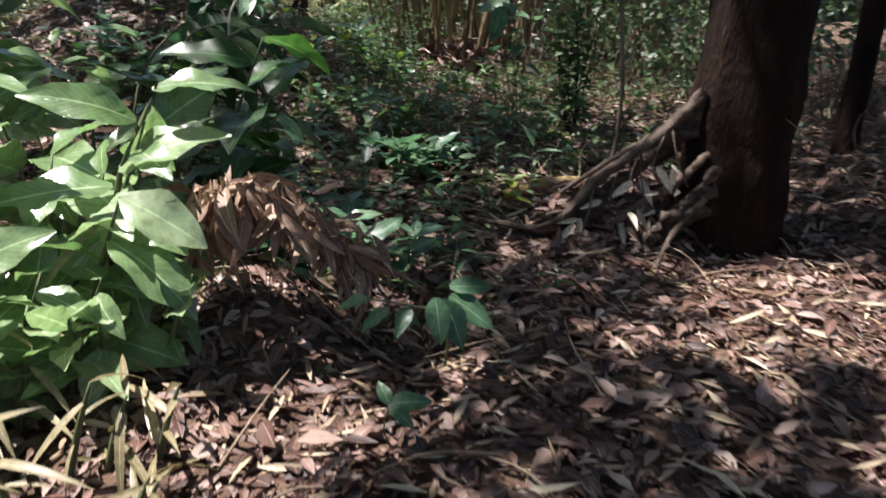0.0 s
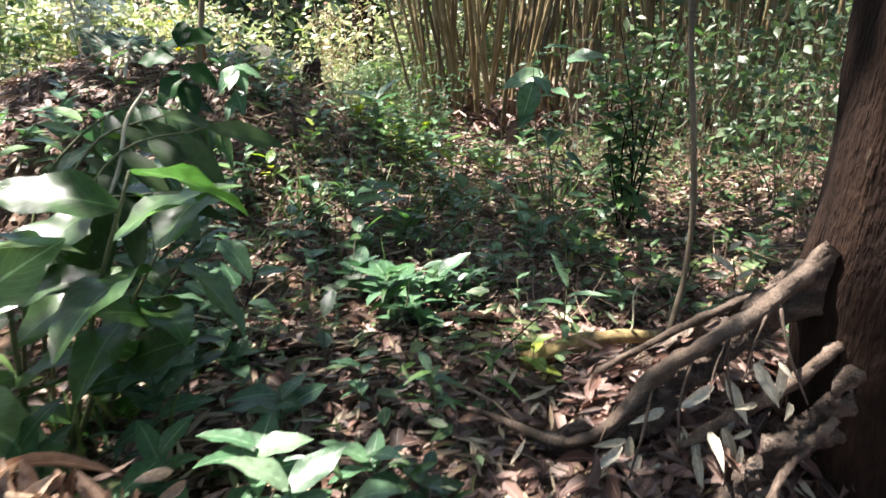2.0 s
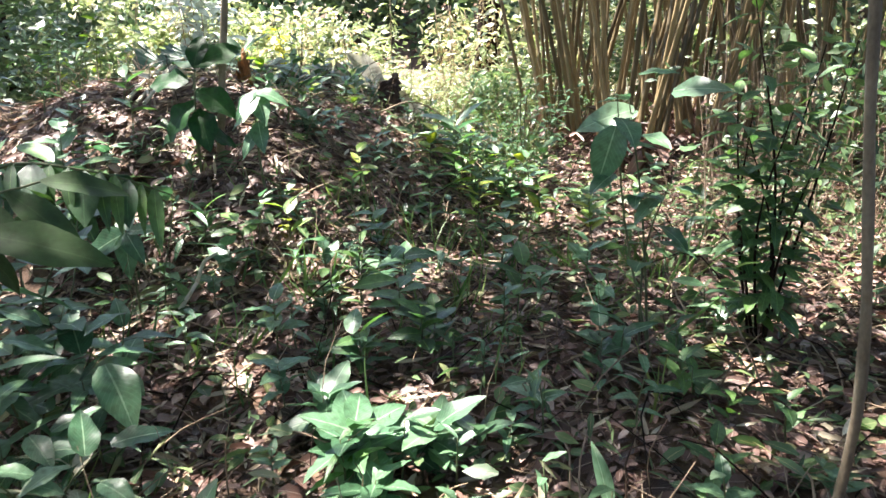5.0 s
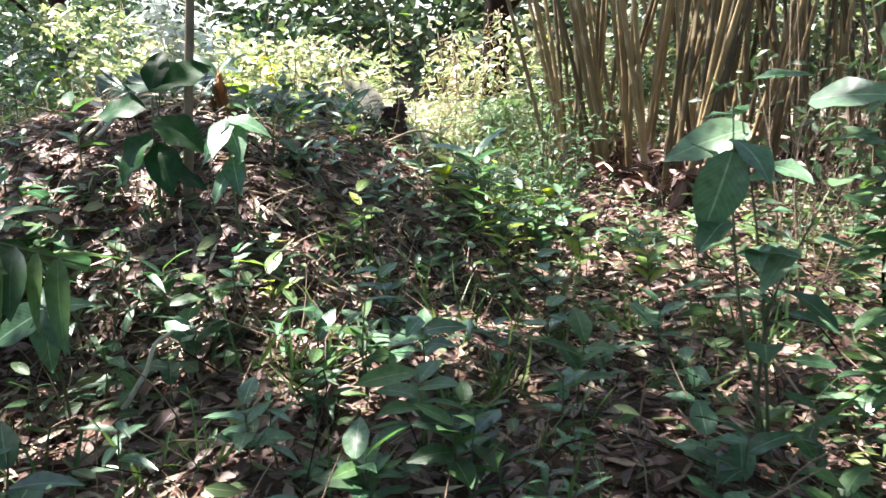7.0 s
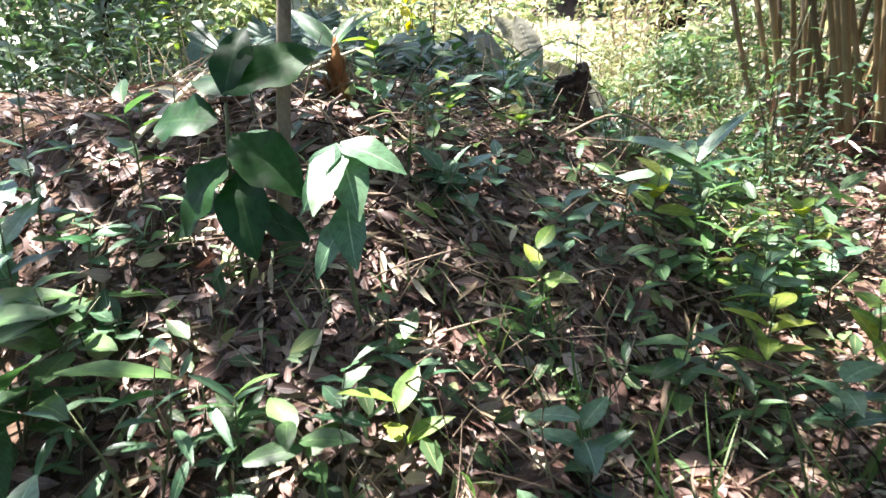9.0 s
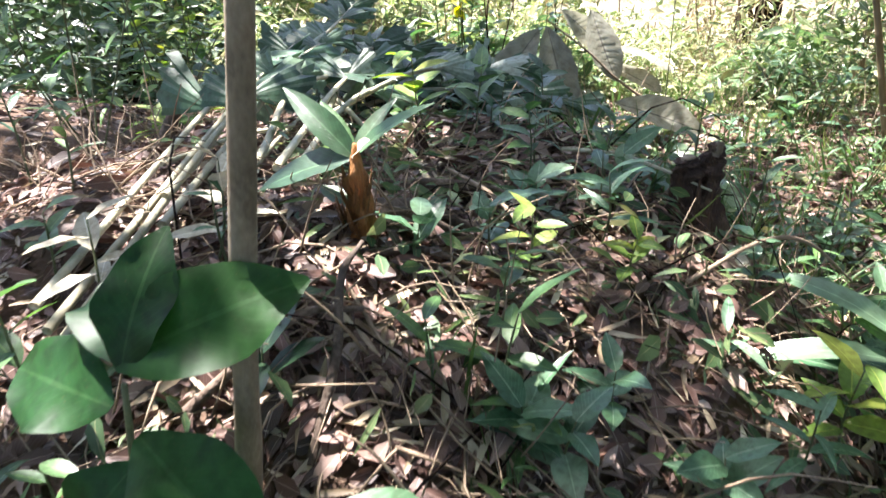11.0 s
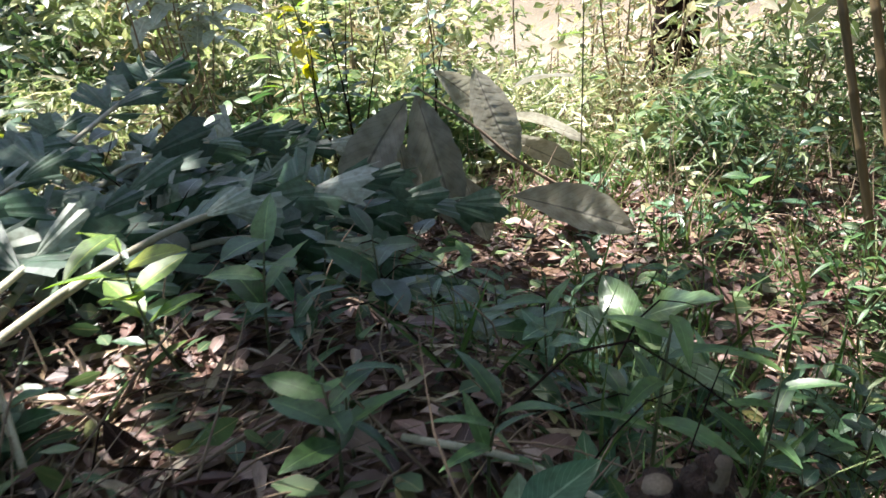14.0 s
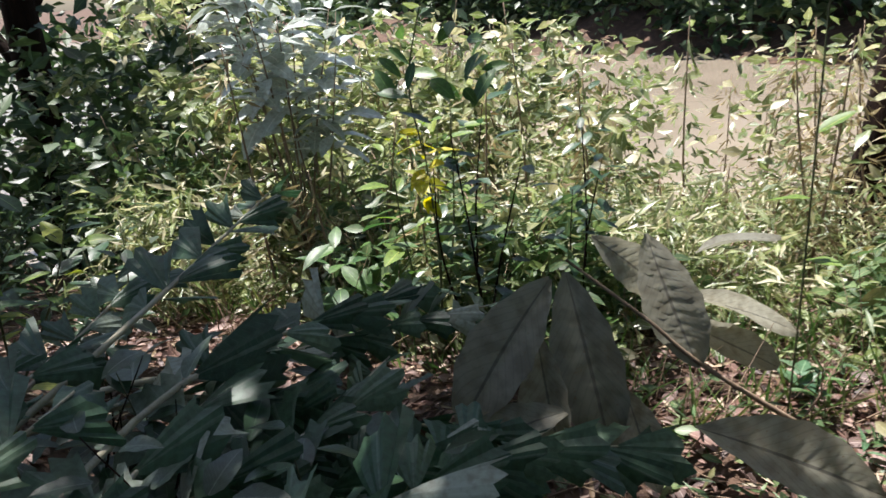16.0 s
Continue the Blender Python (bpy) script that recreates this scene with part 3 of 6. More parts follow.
# ---- trees: trunks with limbs and crowns of small leaves
def tree(x, y, height, radius, lean, crown_r, clumps, label, roots=0, name="tree", bark=None, crown_z=None, per=42, flare=1.7, base=None):
    ob = thing(name, x, y, zof(x, y) - 0.08 if base is None else base, label, "tree")
    top = Vector((lean[0], lean[1], height))
    pts = [(0, 0, 0), (lean[0] * 0.04, lean[1] * 0.04, 0.35), (lean[0] * 0.3, lean[1] * 0.3, height * 0.3), top]
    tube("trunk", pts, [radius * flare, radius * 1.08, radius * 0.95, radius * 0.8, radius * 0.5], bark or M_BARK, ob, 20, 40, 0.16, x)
    for i in range(5):
        a = 6.28 * i / 5 + uni(-0.4, 0.4)
        s = smooth_path(pts, 20)[int(uni(13, 19))]
        e = s + Vector((math.cos(a) * crown_r * 0.8, math.sin(a) * crown_r * 0.8, uni(0.8, 2.2)))
        tube("limb", [s, s.lerp(e, 0.5) + Vector((0, 0, 0.4)), e], [radius * 0.4, radius * 0.22, radius * 0.07], bark or M_BARK, ob, 6, 8)
    pp = crown_points((lean[0], lean[1], (crown_z or height)), crown_r, 0.42, int(clumps * 1.9), per, 0.55)
    pp = open_gaps(pp, x, y, ob.location.z)
    part("crown", scatter("crown", M_CANOPY, blades_at(pp, 0.18, 0.34), K_FAR), ob)
    return ob


# fin-like root that runs down from the trunk, with a ragged ridge
def buttress(name, ridge, thick, parent, seed, label):
    path, rows, uvs, k = smooth_path(ridge, 60), [], [], 20
    for i, p in enumerate(path):
        f = i / 60
        d = path[min(i + 1, 60)] - path[max(i - 1, 0)]
        side = Vector((-d.y, d.x, 0)).normalized()
        foot = p.z - 0.22 + 0.12 * f
        for j in range(k):
            a = 2 * math.pi * j / k
            up = 0.5 + 0.5 * math.cos(a)
            w = math.sin(a) * thick * (1.5 - up) * (1 - 0.55 * f)
            q = Vector((p.x, p.y, foot + (p.z - foot) * up)) + side * w
            r = noise.noise(Vector((q.x * 9 + seed, q.y * 9, q.z * 16))) * 0.06 + noise.noise(Vector((q.x * 26 + seed, q.y * 26, q.z * 40))) * 0.028
            rows.append(q + side * r * (1 if math.sin(a) >= 0 else -1) + Vector((0, 0, r * 0.7 * up)))
            uvs.append((f, j / k))
    faces = [(i * k + j, i * k + (j + 1) % k, (i + 1) * k + (j + 1) % k, (i + 1) * k + j) for i in range(60) for j in range(k)]
    return part(name, mesh_of(name, [tuple(v) for v in rows], faces, M_BUTTRESS, uvs), parent, None, label)


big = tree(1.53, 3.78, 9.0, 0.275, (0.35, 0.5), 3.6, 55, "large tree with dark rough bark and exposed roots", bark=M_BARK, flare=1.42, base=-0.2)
# Extra crown sprays and limbs added overhead, out of view, to shade the floor.
shade_spray = open_gaps(crown_points((-4.2, -0.9, 8.3), 1.6, 0.4, 34, 42, 0.45), 1.53, 3.78, -0.1)
part("crown", scatter("crown", M_CANOPY, blades_at(shade_spray, 0.16, 0.30), K_FAR), big)
shade_spray = open_gaps(crown_points((-2.2, 2.6, 8.2), 1.5, 0.4, 26, 42, 0.45), 1.53, 3.78, -0.1)
part("crown", scatter("crown", M_CANOPY, blades_at(shade_spray, 0.16, 0.30), K_FAR), big)
tube("limb", [(0.2, 0.3, 6.4), (-0.9, 1.4, 7.6), (-2.2, 2.6, 8.2)], [0.09, 0.05, 0.02], M_BARK, big, 7, 10)
tube("limb", [(0.2, 0.3, 6.2), (-1.8, -0.3, 7.6), (-4.2, -0.9, 8.3)], [0.1, 0.06, 0.02], M_BARK, big, 7, 10)
for ridge, th, sd in (([(-0.1, -0.02, 1.05), (-0.28, -0.01, 0.92), (-0.55, 0.0, 0.66), (-0.86, -0.06, 0.36), (-1.2, 0.1, 0.2)], 0.045, 1.3),
                      ([(-0.12, 0.12, 0.95), (-0.4, 0.28, 0.66), (-0.75, 0.5, 0.34), (-1.1, 0.75, 0.2)], 0.035, 4.1),
                      ([(-0.15, -0.16, 0.62), (-0.36, -0.22, 0.44), (-0.6, -0.34, 0.24)], 0.03, 7.7)):
    buttress("root", ridge, th, big, sd, "weathered grey-brown buttress root")
for pts, r in (([(-0.2, -0.05, 0.98), (-0.42, -0.05, 0.78), (-0.68, -0.06, 0.55), (-0.98, -0.08, 0.3), (-1.3, 0.2, 0.22)], (0.03, 0.034, 0.03, 0.026, 0.014)),
               ([(-0.15, -0.1, 0.72), (-0.36, -0.12, 0.56), (-0.58, -0.14, 0.40), (-0.84, -0.2, 0.20)], (0.022, 0.024, 0.022, 0.012)),
               ([(-0.22, 0.1, 0.86), (-0.45, 0.2, 0.68), (-0.7, 0.3, 0.46), (-1.0, 0.42, 0.22)], (0.016, 0.018, 0.016, 0.010)),
               ([(-0.2, -0.2, 0.5), (-0.36, -0.3, 0.34), (-0.5, -0.46, 0.18)], (0.016, 0.016, 0.010))):
    pts = [Vector(p) + Vector((uni(-0.02, 0.02), uni(-0.02, 0.02), uni(-0.02, 0.02))) for p in pts]
    tube("root", pts, [v * 0.85 for v in r], M_ROOT, big, 10, 40, 0.8, uni(0, 9), "weathered grey-brown root")
for i in range(9):
    f = uni(0.15, 0.9)
    s0 = Vector((-0.2 - 0.75 * f, -0.06, 0.96 - 0.62 * f))
    e = s0 + Vector((uni(-0.12, 0.06), uni(-0.22, -0.06), uni(-0.38, -0.2) * (1.1 - 0.6 * f)))
    r = uni(0.003, 0.008)
    tube("rootlet", [s0, s0.lerp(e, 0.5) + Vector((uni(-0.04, 0.04), -0.03, 0)), e], [r, r * 0.8, r * 0.4], M_ROOT, big, 5, 10, 0.5, uni(0, 9))
B_FLAKE = leaf_bank("bark_flake", M_PALE, 3, width=0.28, seg=4, fold=0.4, droop=0.4, wave=0.2, shape=0.6)
for i in range(34):
    f = uni(0.1, 0.85)
    p = Vector((-0.25 - 0.75 * f, uni(-0.2, -0.09), (0.96 - 0.62 * f) * uni(0.35, 0.8)))
    put_leaf(big, B_FLAKE, p, (uni(-0.7, 0.4), uni(-0.6, 0.0), uni(-1.0, 0.1)), (uni(-0.3, 0.3), -1, 0.4), uni(0.06, 0.16), "bark_flake")

# Added trees off the view lines; their crowns shade and dapple the floor.
SHADE_TREE = "tall forest tree added for its shade-casting leafy crown"
for x, y, h, r, lx, ly, cr, cl in ((-4.6, 0.4, 9.0, 0.2, -0.3, 0.2, 3.0, 22), (3.8, -1.6, 9.5, 0.24, -0.6, 1.0, 4.2, 52), (5.6, 7.2, 9.0, 0.2, -1.8, 0.5, 4.2, 58),
                                   (-7.0, 4.6, 9.0, 0.22, 2.6, 1.7, 2.5, 27), (-9.5, 9.4, 8.5, 0.2, 2.9, 1.6, 2.7, 56), (-0.6, -3.4, 9.0, 0.2, 0, 1.5, 4.0, 50), (-11.0, 13.6, 8.4, 0.22, 0.6, 0.1, 2.2, 40),
                                   (-12.5, 17.5, 8.5, 0.17, 0.4, -0.4, 2.6, 40),
                                   (-8.4, 6.4, 8.8, 0.2, 4.3, 2.2, 2.6, 15), (7.2, 3.2, 9.0, 0.2, -2.8, 1.2, 3.4, 50), (-5.6, -2.0, 9.0, 0.2, 1.6, 1.4, 3.2, 44)):
    tree(x, y, h, r, (lx, ly), cr, cl, SHADE_TREE)
tree(2.62, 4.75, 7.5, 0.075, (0.3, 0.4), 2.2, 16, "slim dark tree on the slope behind the large one", flare=1.4)
tree(-2.58, 15.8, 6.5, 0.25, (0.7, -0.4), 2.4, 20, "slanting dark riverside tree wrapped in creepers", bark=M_BARK, flare=1.4)

# ---- bamboo
CULM = []
for i in range(6):
    h = uni(6.5, 9.0)
    bend = uni(0.5, 1.6)
    ring, rr, zz = [], [], 0.0
    while zz < h:
        for dz, k in ((0, 1.0), (0.012, 1.14), (0.03, 1.0)):
            ring.append((bend * ((zz + dz) / h) ** 2, 0, zz + dz))
            rr.append(k * (1 - 0.6 * zz / h))
        zz += uni(0.26, 0.4)
    sides, vv, uu = 7, [], []
    rad = uni(0.018, 0.036)
    for p, k in zip(ring, rr):
        for j in range(sides):
            th = 6.2832 * j / sides
            vv.append((p[0] + math.cos(th) * rad * k, math.sin(th) * rad * k, p[2]))
            uu.append((p[2], j / sides))
    ff = [(a * sides + j, a * sides + (j + 1) % sides, (a + 1) * sides + (j + 1) % sides, (a + 1) * sides + j) for a in range(len(ring) - 1) for j in range(sides)]
    CULM.append(mesh_of("culm", vv, ff, M_BAMBOO, uu))


def bamboo(x, y, rx, ry, culms, label, turn=0.0, leafy=14):
    ob = thing("bamboo_clump", x, y, zof(x, y) - 0.05, label, "bamboo", "clumps of bamboo")
    for i in range(culms):
        a, r = uni(0, 6.28), math.sqrt(uni(0, 1))
        px, py = math.cos(a) * r * rx, math.sin(a) * r * ry
        px, py = px * math.cos(turn) - py * math.sin(turn), px * math.sin(turn) + py * math.cos(turn)
        out = math.degrees(math.atan2(py, px)) + uni(-50, 50)
        m = pose(px, py, zof(x + px, y + py) - zof(x, y) - 0.03, uni(-5, 5), 3 + 9 * r + uni(-4, 4), out)
        part("culm", CULM[int(rng.integers(6))], ob, m)
    pp = crown_points((0, 0, 6.4), max(rx, ry) * 1.9 + 0.6, 0.55, leafy * 3, 45, 0.5)
    pp = open_gaps(pp, x, y, zof(x, y))
    part("foliage", scatter("foliage", M_CANOPY, blades_at(pp, 0.14, 0.24, 0.9), K_LANCE), ob)
    # withered sheaths and thin shoots round the foot
    qq = np.stack([rng.uniform(-1.2 * rx, 1.2 * rx, 260), rng.uniform(-1.2 * ry, 1.2 * ry, 260), np.abs(rng.normal(0.08, 0.14, 260))], axis=1)
    tagged(part("fallen_leafage", scatter("fallen_leafage", M_LITTER, blades_at(qq, 0.12, 0.3, 1.0), K_DRY), ob), kind="stuff")
    return ob


BAM = "dense clump of tan bamboo canes with leafy tops"
for bx, by, br, bn in ((-0.62, 11.9, 0.34, 20), (-0.05, 11.3, 0.3, 18), (0.3, 10.3, 0.26, 14), (0.75, 12.3, 0.35, 16), (1.6, 11.6, 0.3, 14), (2.3, 12.6, 0.4, 16), (3.2, 11.4, 0.35, 14), (4.4, 11.0, 0.4, 16), (0.95, 11.2, 0.26, 11), (2.3, 11.0, 0.32, 13), (2.95, 10.2, 0.3, 12)):
    bamboo(bx, by, br, br * 1.2, bn, BAM, uni(0, 3), 5)

# ---- thin stems
vine = thing("liana", 1.06, 4.72, zof(1.06, 4.72) - 0.03, "thin pale woody liana rising from the litter", "liana")
tube("stem", [(0, 0, 0), (0.09, 0.1, 0.34), (0.1, 0.12, 0.75), (0.02, 0.12, 1.5), (-0.05, 0.14, 2.6), (-0.1, 0.2, 5.5)], [0.016, 0.014, 0.013, 0.012, 0.010], M_SAP, vine, 7, 36, 0.35)
for i in range(5):
    put_leaf(vine, B_PALE, (0.14, 0.22 + 0.01 * i, 0.3 + 0.22 * i), rand_dir(-60, 0), rand_dir(20, 80), 0.07)

sap = thing("sapling", -2.08, 7.02, zof(-2.08, 7.02) - 0.05, "slim grey-brown sapling trunk standing on the mound edge", "sapling")
tube("trunk", [(0, 0, 0), (0.08, 0.03, 0.6), (0.2, 0.1, 1.5), (0.45, 0.25, 3.2), (0.6, 0.4, 5.5)], [0.027, 0.023, 0.021, 0.018, 0.01], M_SAP, sap, 10, 40, 0.12)
pp = open_gaps(crown_points((0.6, 0.4, 5.2), 1.3, 0.5, 10, 30, 0.35), -2.08, 7.02, 0.6)
part("crown", scatter("crown", M_CANOPY, blades_at(pp, 0.14, 0.24), K_BROAD), sap)
pole = thing("sapling", -2.55, 12.0, zof(-2.55, 12.0) - 0.05, "very thin dark sapling stem", "sapling")
tube("trunk", [(0, 0, 0), (0.02, 0.02, 1.2), (0.02, 0.05, 4.5)], [0.005, 0.004, 0.003], M_STEM, pole, 6, 16)
for i in range(5):
    put_leaf(pole, B_LIME, (0.02, 0.03, 1.0 + 0.25 * i), rand_dir(-10, 40), (0, 0, 1), 0.16)

# ---- the dark bush and the broad-leaved bush beside it
shrub(1.12, 6.4, 1.5, 8, 44, 0.13, B_OVAL_G, "dense dark bush with small leaves on many stems", "dark_bush", "bush", 0.28, M_BARK, low=0.15)
bl_bush = shrub(0.62, 6.12, 1.15, 3, 9, 0.19, B_OVATE, "young bush with large drooping blue-green leaves", "broadleaf_bush", "bush", 0.2, low=0.45)
for p, d, s in (((-0.16, -0.1, 1.08), (-0.25, -0.15, -1), 0.27), ((-0.1, 0.1, 1.12), (-1, -0.2, -0.25), 0.27), ((0.05, 0.05, 1.2), (0.6, -0.5, 0.2), 0.26)):
    put_leaf(bl_bush, B_OVATE, p, d, (0.2, -0.7, 0.6), s)

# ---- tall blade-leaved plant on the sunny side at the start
# Shaded copy of the ginger blade: darker greens stand in for shade.
B_SHADE = leaf_bank("shaded_blade", leaf_material("shaded_blade_leaf", [(0, (0.03, 0.075, 0.02)), (0.6, (0.055, 0.125, 0.035)), (1, (0.10, 0.19, 0.07))], rough=0.35, spec=0.7, trans=0.35), 7, width=0.44, seg=10, fold=0.2, droop=0.65, wave=0.2, shape=0.85)
GING = "tall wild ginger with long glossy sunlit blades"
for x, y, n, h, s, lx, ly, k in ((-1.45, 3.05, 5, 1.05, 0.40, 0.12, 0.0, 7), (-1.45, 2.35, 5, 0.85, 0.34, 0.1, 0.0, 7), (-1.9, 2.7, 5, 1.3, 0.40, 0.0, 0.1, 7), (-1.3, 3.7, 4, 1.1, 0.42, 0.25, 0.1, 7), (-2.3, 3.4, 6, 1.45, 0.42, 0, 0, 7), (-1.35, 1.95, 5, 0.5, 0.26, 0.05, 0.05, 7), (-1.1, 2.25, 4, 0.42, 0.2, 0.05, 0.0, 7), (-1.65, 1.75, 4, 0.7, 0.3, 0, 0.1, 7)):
    blade_plant(x, y, n, h, s, B_GINGER if y < 3.5 else B_SHADE, GING if y < 3.5 else "tall wild ginger with long blades coloured as in shade", "wild_ginger", "ginger plant", (lx, ly), k)
tall = thing("wild_ginger", -1.12, 2.45, zof(-1.12, 2.45) - 0.03, "leaning ginger shoot with very broad glossy sunlit leaves", "ginger plant")
tube("shoot", [(0, 0, 0), (0.02, 0.0, 0.6), (0.2, 0.05, 1.0)], [0.013, 0.011, 0.005], M_STEM, tall, 6, 10)
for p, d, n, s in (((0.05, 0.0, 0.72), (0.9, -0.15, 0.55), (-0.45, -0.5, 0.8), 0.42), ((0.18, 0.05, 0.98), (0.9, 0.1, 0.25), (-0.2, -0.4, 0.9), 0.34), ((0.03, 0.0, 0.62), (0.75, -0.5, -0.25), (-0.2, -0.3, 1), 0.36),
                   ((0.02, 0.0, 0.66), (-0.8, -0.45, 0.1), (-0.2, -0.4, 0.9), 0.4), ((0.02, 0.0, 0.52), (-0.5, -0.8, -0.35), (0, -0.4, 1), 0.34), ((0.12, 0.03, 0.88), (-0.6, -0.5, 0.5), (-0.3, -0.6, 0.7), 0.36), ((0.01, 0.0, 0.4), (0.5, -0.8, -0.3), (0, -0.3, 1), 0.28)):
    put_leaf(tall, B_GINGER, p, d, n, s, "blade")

B_STRAW = leaf_bank("straw_blade", leaf_material("straw", [(0, (0.14, 0.12, 0.06)), (0.6, (0.24, 0.20, 0.11)), (1, (0.40, 0.35, 0.22))], trans=0.2), 5, width=0.11, seg=7, fold=0.3, droop=0.6, shape=0.6)
for x, y, n, h in ((-1.0, 1.75, 3, 0.32), (-1.2, 1.6, 4, 0.36), (-0.85, 1.6, 2, 0.2), (-1.3, 1.9, 3, 0.4)):
    blade_plant(x, y, n, h, 0.26, B_STRAW, "tuft of bleached straw-coloured blades", "dry_grass_tuft", "grass tuft", (0.03, 0.0), 5)

# ---- withered hanging branch over the hollow
deb = thing("withered_branch", -1.02, 2.55, zof(-1.02, 2.55) - 0.08, "arching dead branch hung with withered brown leaves", "dead branch")
bp = [(0, 0, 0.05), (0.12, 0.02, 0.5), (0.34, 0.08, 0.62), (0.68, 0.2, 0.36), (0.98, 0.32, 0.10)]
tube("branch", bp, [0.018, 0.016, 0.014, 0.010, 0.006], M_TWIG, deb, 7, 24, 0.2)
B_WITHER = leaf_bank("withered_leaf", leaf_material("withered_brown_leaf", [(0, (0.15, 0.085, 0.06)), (0.5, (0.30, 0.19, 0.14)), (1, (0.50, 0.37, 0.29))], rough=0.6, trans=0.15), 6, width=0.22, seg=6, fold=0.5, droop=0.7, shape=0.8)
bpath = smooth_path(bp, 60)
for i in range(300):
    p = bpath[int(uni(10, 50))] + Vector((uni(-0.06, 0.06), uni(-0.1, 0.1), uni(-0.03, 0.05)))
    d = Vector((uni(-0.5, 0.5), uni(-0.5, 0.5), uni(-1.2, 0.1)))
    put_leaf(deb, B_WITHER, p, d, rand_dir(-20, 60), uni(0.09, 0.27), "withered_leaf")
for i in range(10):
    p = bpath[int(uni(16, 50))]
    tube("twig", [p, p + Vector((uni(-0.1, 0.1), uni(-0.1, 0.1), -0.15)), p + Vector((uni(-0.2, 0.2), uni(-0.15, 0.15), uni(-0.4, -0.25)))], [0.004, 0.003, 0.002], M_TWIG, deb, 4, 5)

# ---- plants by the path, first stretch
comp = thing("seedling", 0.03, 2.45, zof(0.03, 2.45), "small plant with a row of drooping blue-green leaflets", "seedling")
cp = [(0, 0, 0), (0.01, -0.05, 0.28), (-0.10, -0.12, 0.36), (-0.26, -0.14, 0.40)]
tube("stem", cp, [0.006, 0.005, 0.003], M_STEM, comp, 5, 12)
for k, (p, d, s) in enumerate((((-0.26, -0.14, 0.40), (-1, -0.1, -0.15), 0.12), ((-0.19, -0.13, 0.36), (-0.7, -0.5, -0.3), 0.13), ((-0.12, -0.12, 0.36), (-0.3, -0.8, -0.4), 0.13),
                               ((-0.03, -0.09, 0.38), (0.15, -0.6, -0.75), 0.17), ((0.0, -0.07, 0.36), (0.45, -0.6, -0.7), 0.19), ((0.02, -0.03, 0.36), (0.9, -0.3, -0.5), 0.2), ((0.02, 0.0, 0.38), (0.9, 0.2, 0.0), 0.17))):
    put_leaf(comp, B_OVATE, p, d, (0, -0.4, 1), s, "leaflet")
three = thing("seedling", -0.13, 1.95, zof(-0.13, 1.95) - 0.01, "tiny seedling with three pale blue-green leaves", "seedling")
tube("stem", [(0, 0, 0), (-0.02, -0.02, 0.1), (0, -0.03, 0.19)], [0.003, 0.0025, 0.002], M_STEM, three, 5, 6)
for d, s in (((-0.4, 0.5, 0.6), 0.085), ((1, 0.15, 0.05), 0.135), ((0.7, -0.6, -0.3), 0.11)):
    put_leaf(three, B_OVATE, (0, -0.03, 0.19), d, (0, -0.5, 1), s)

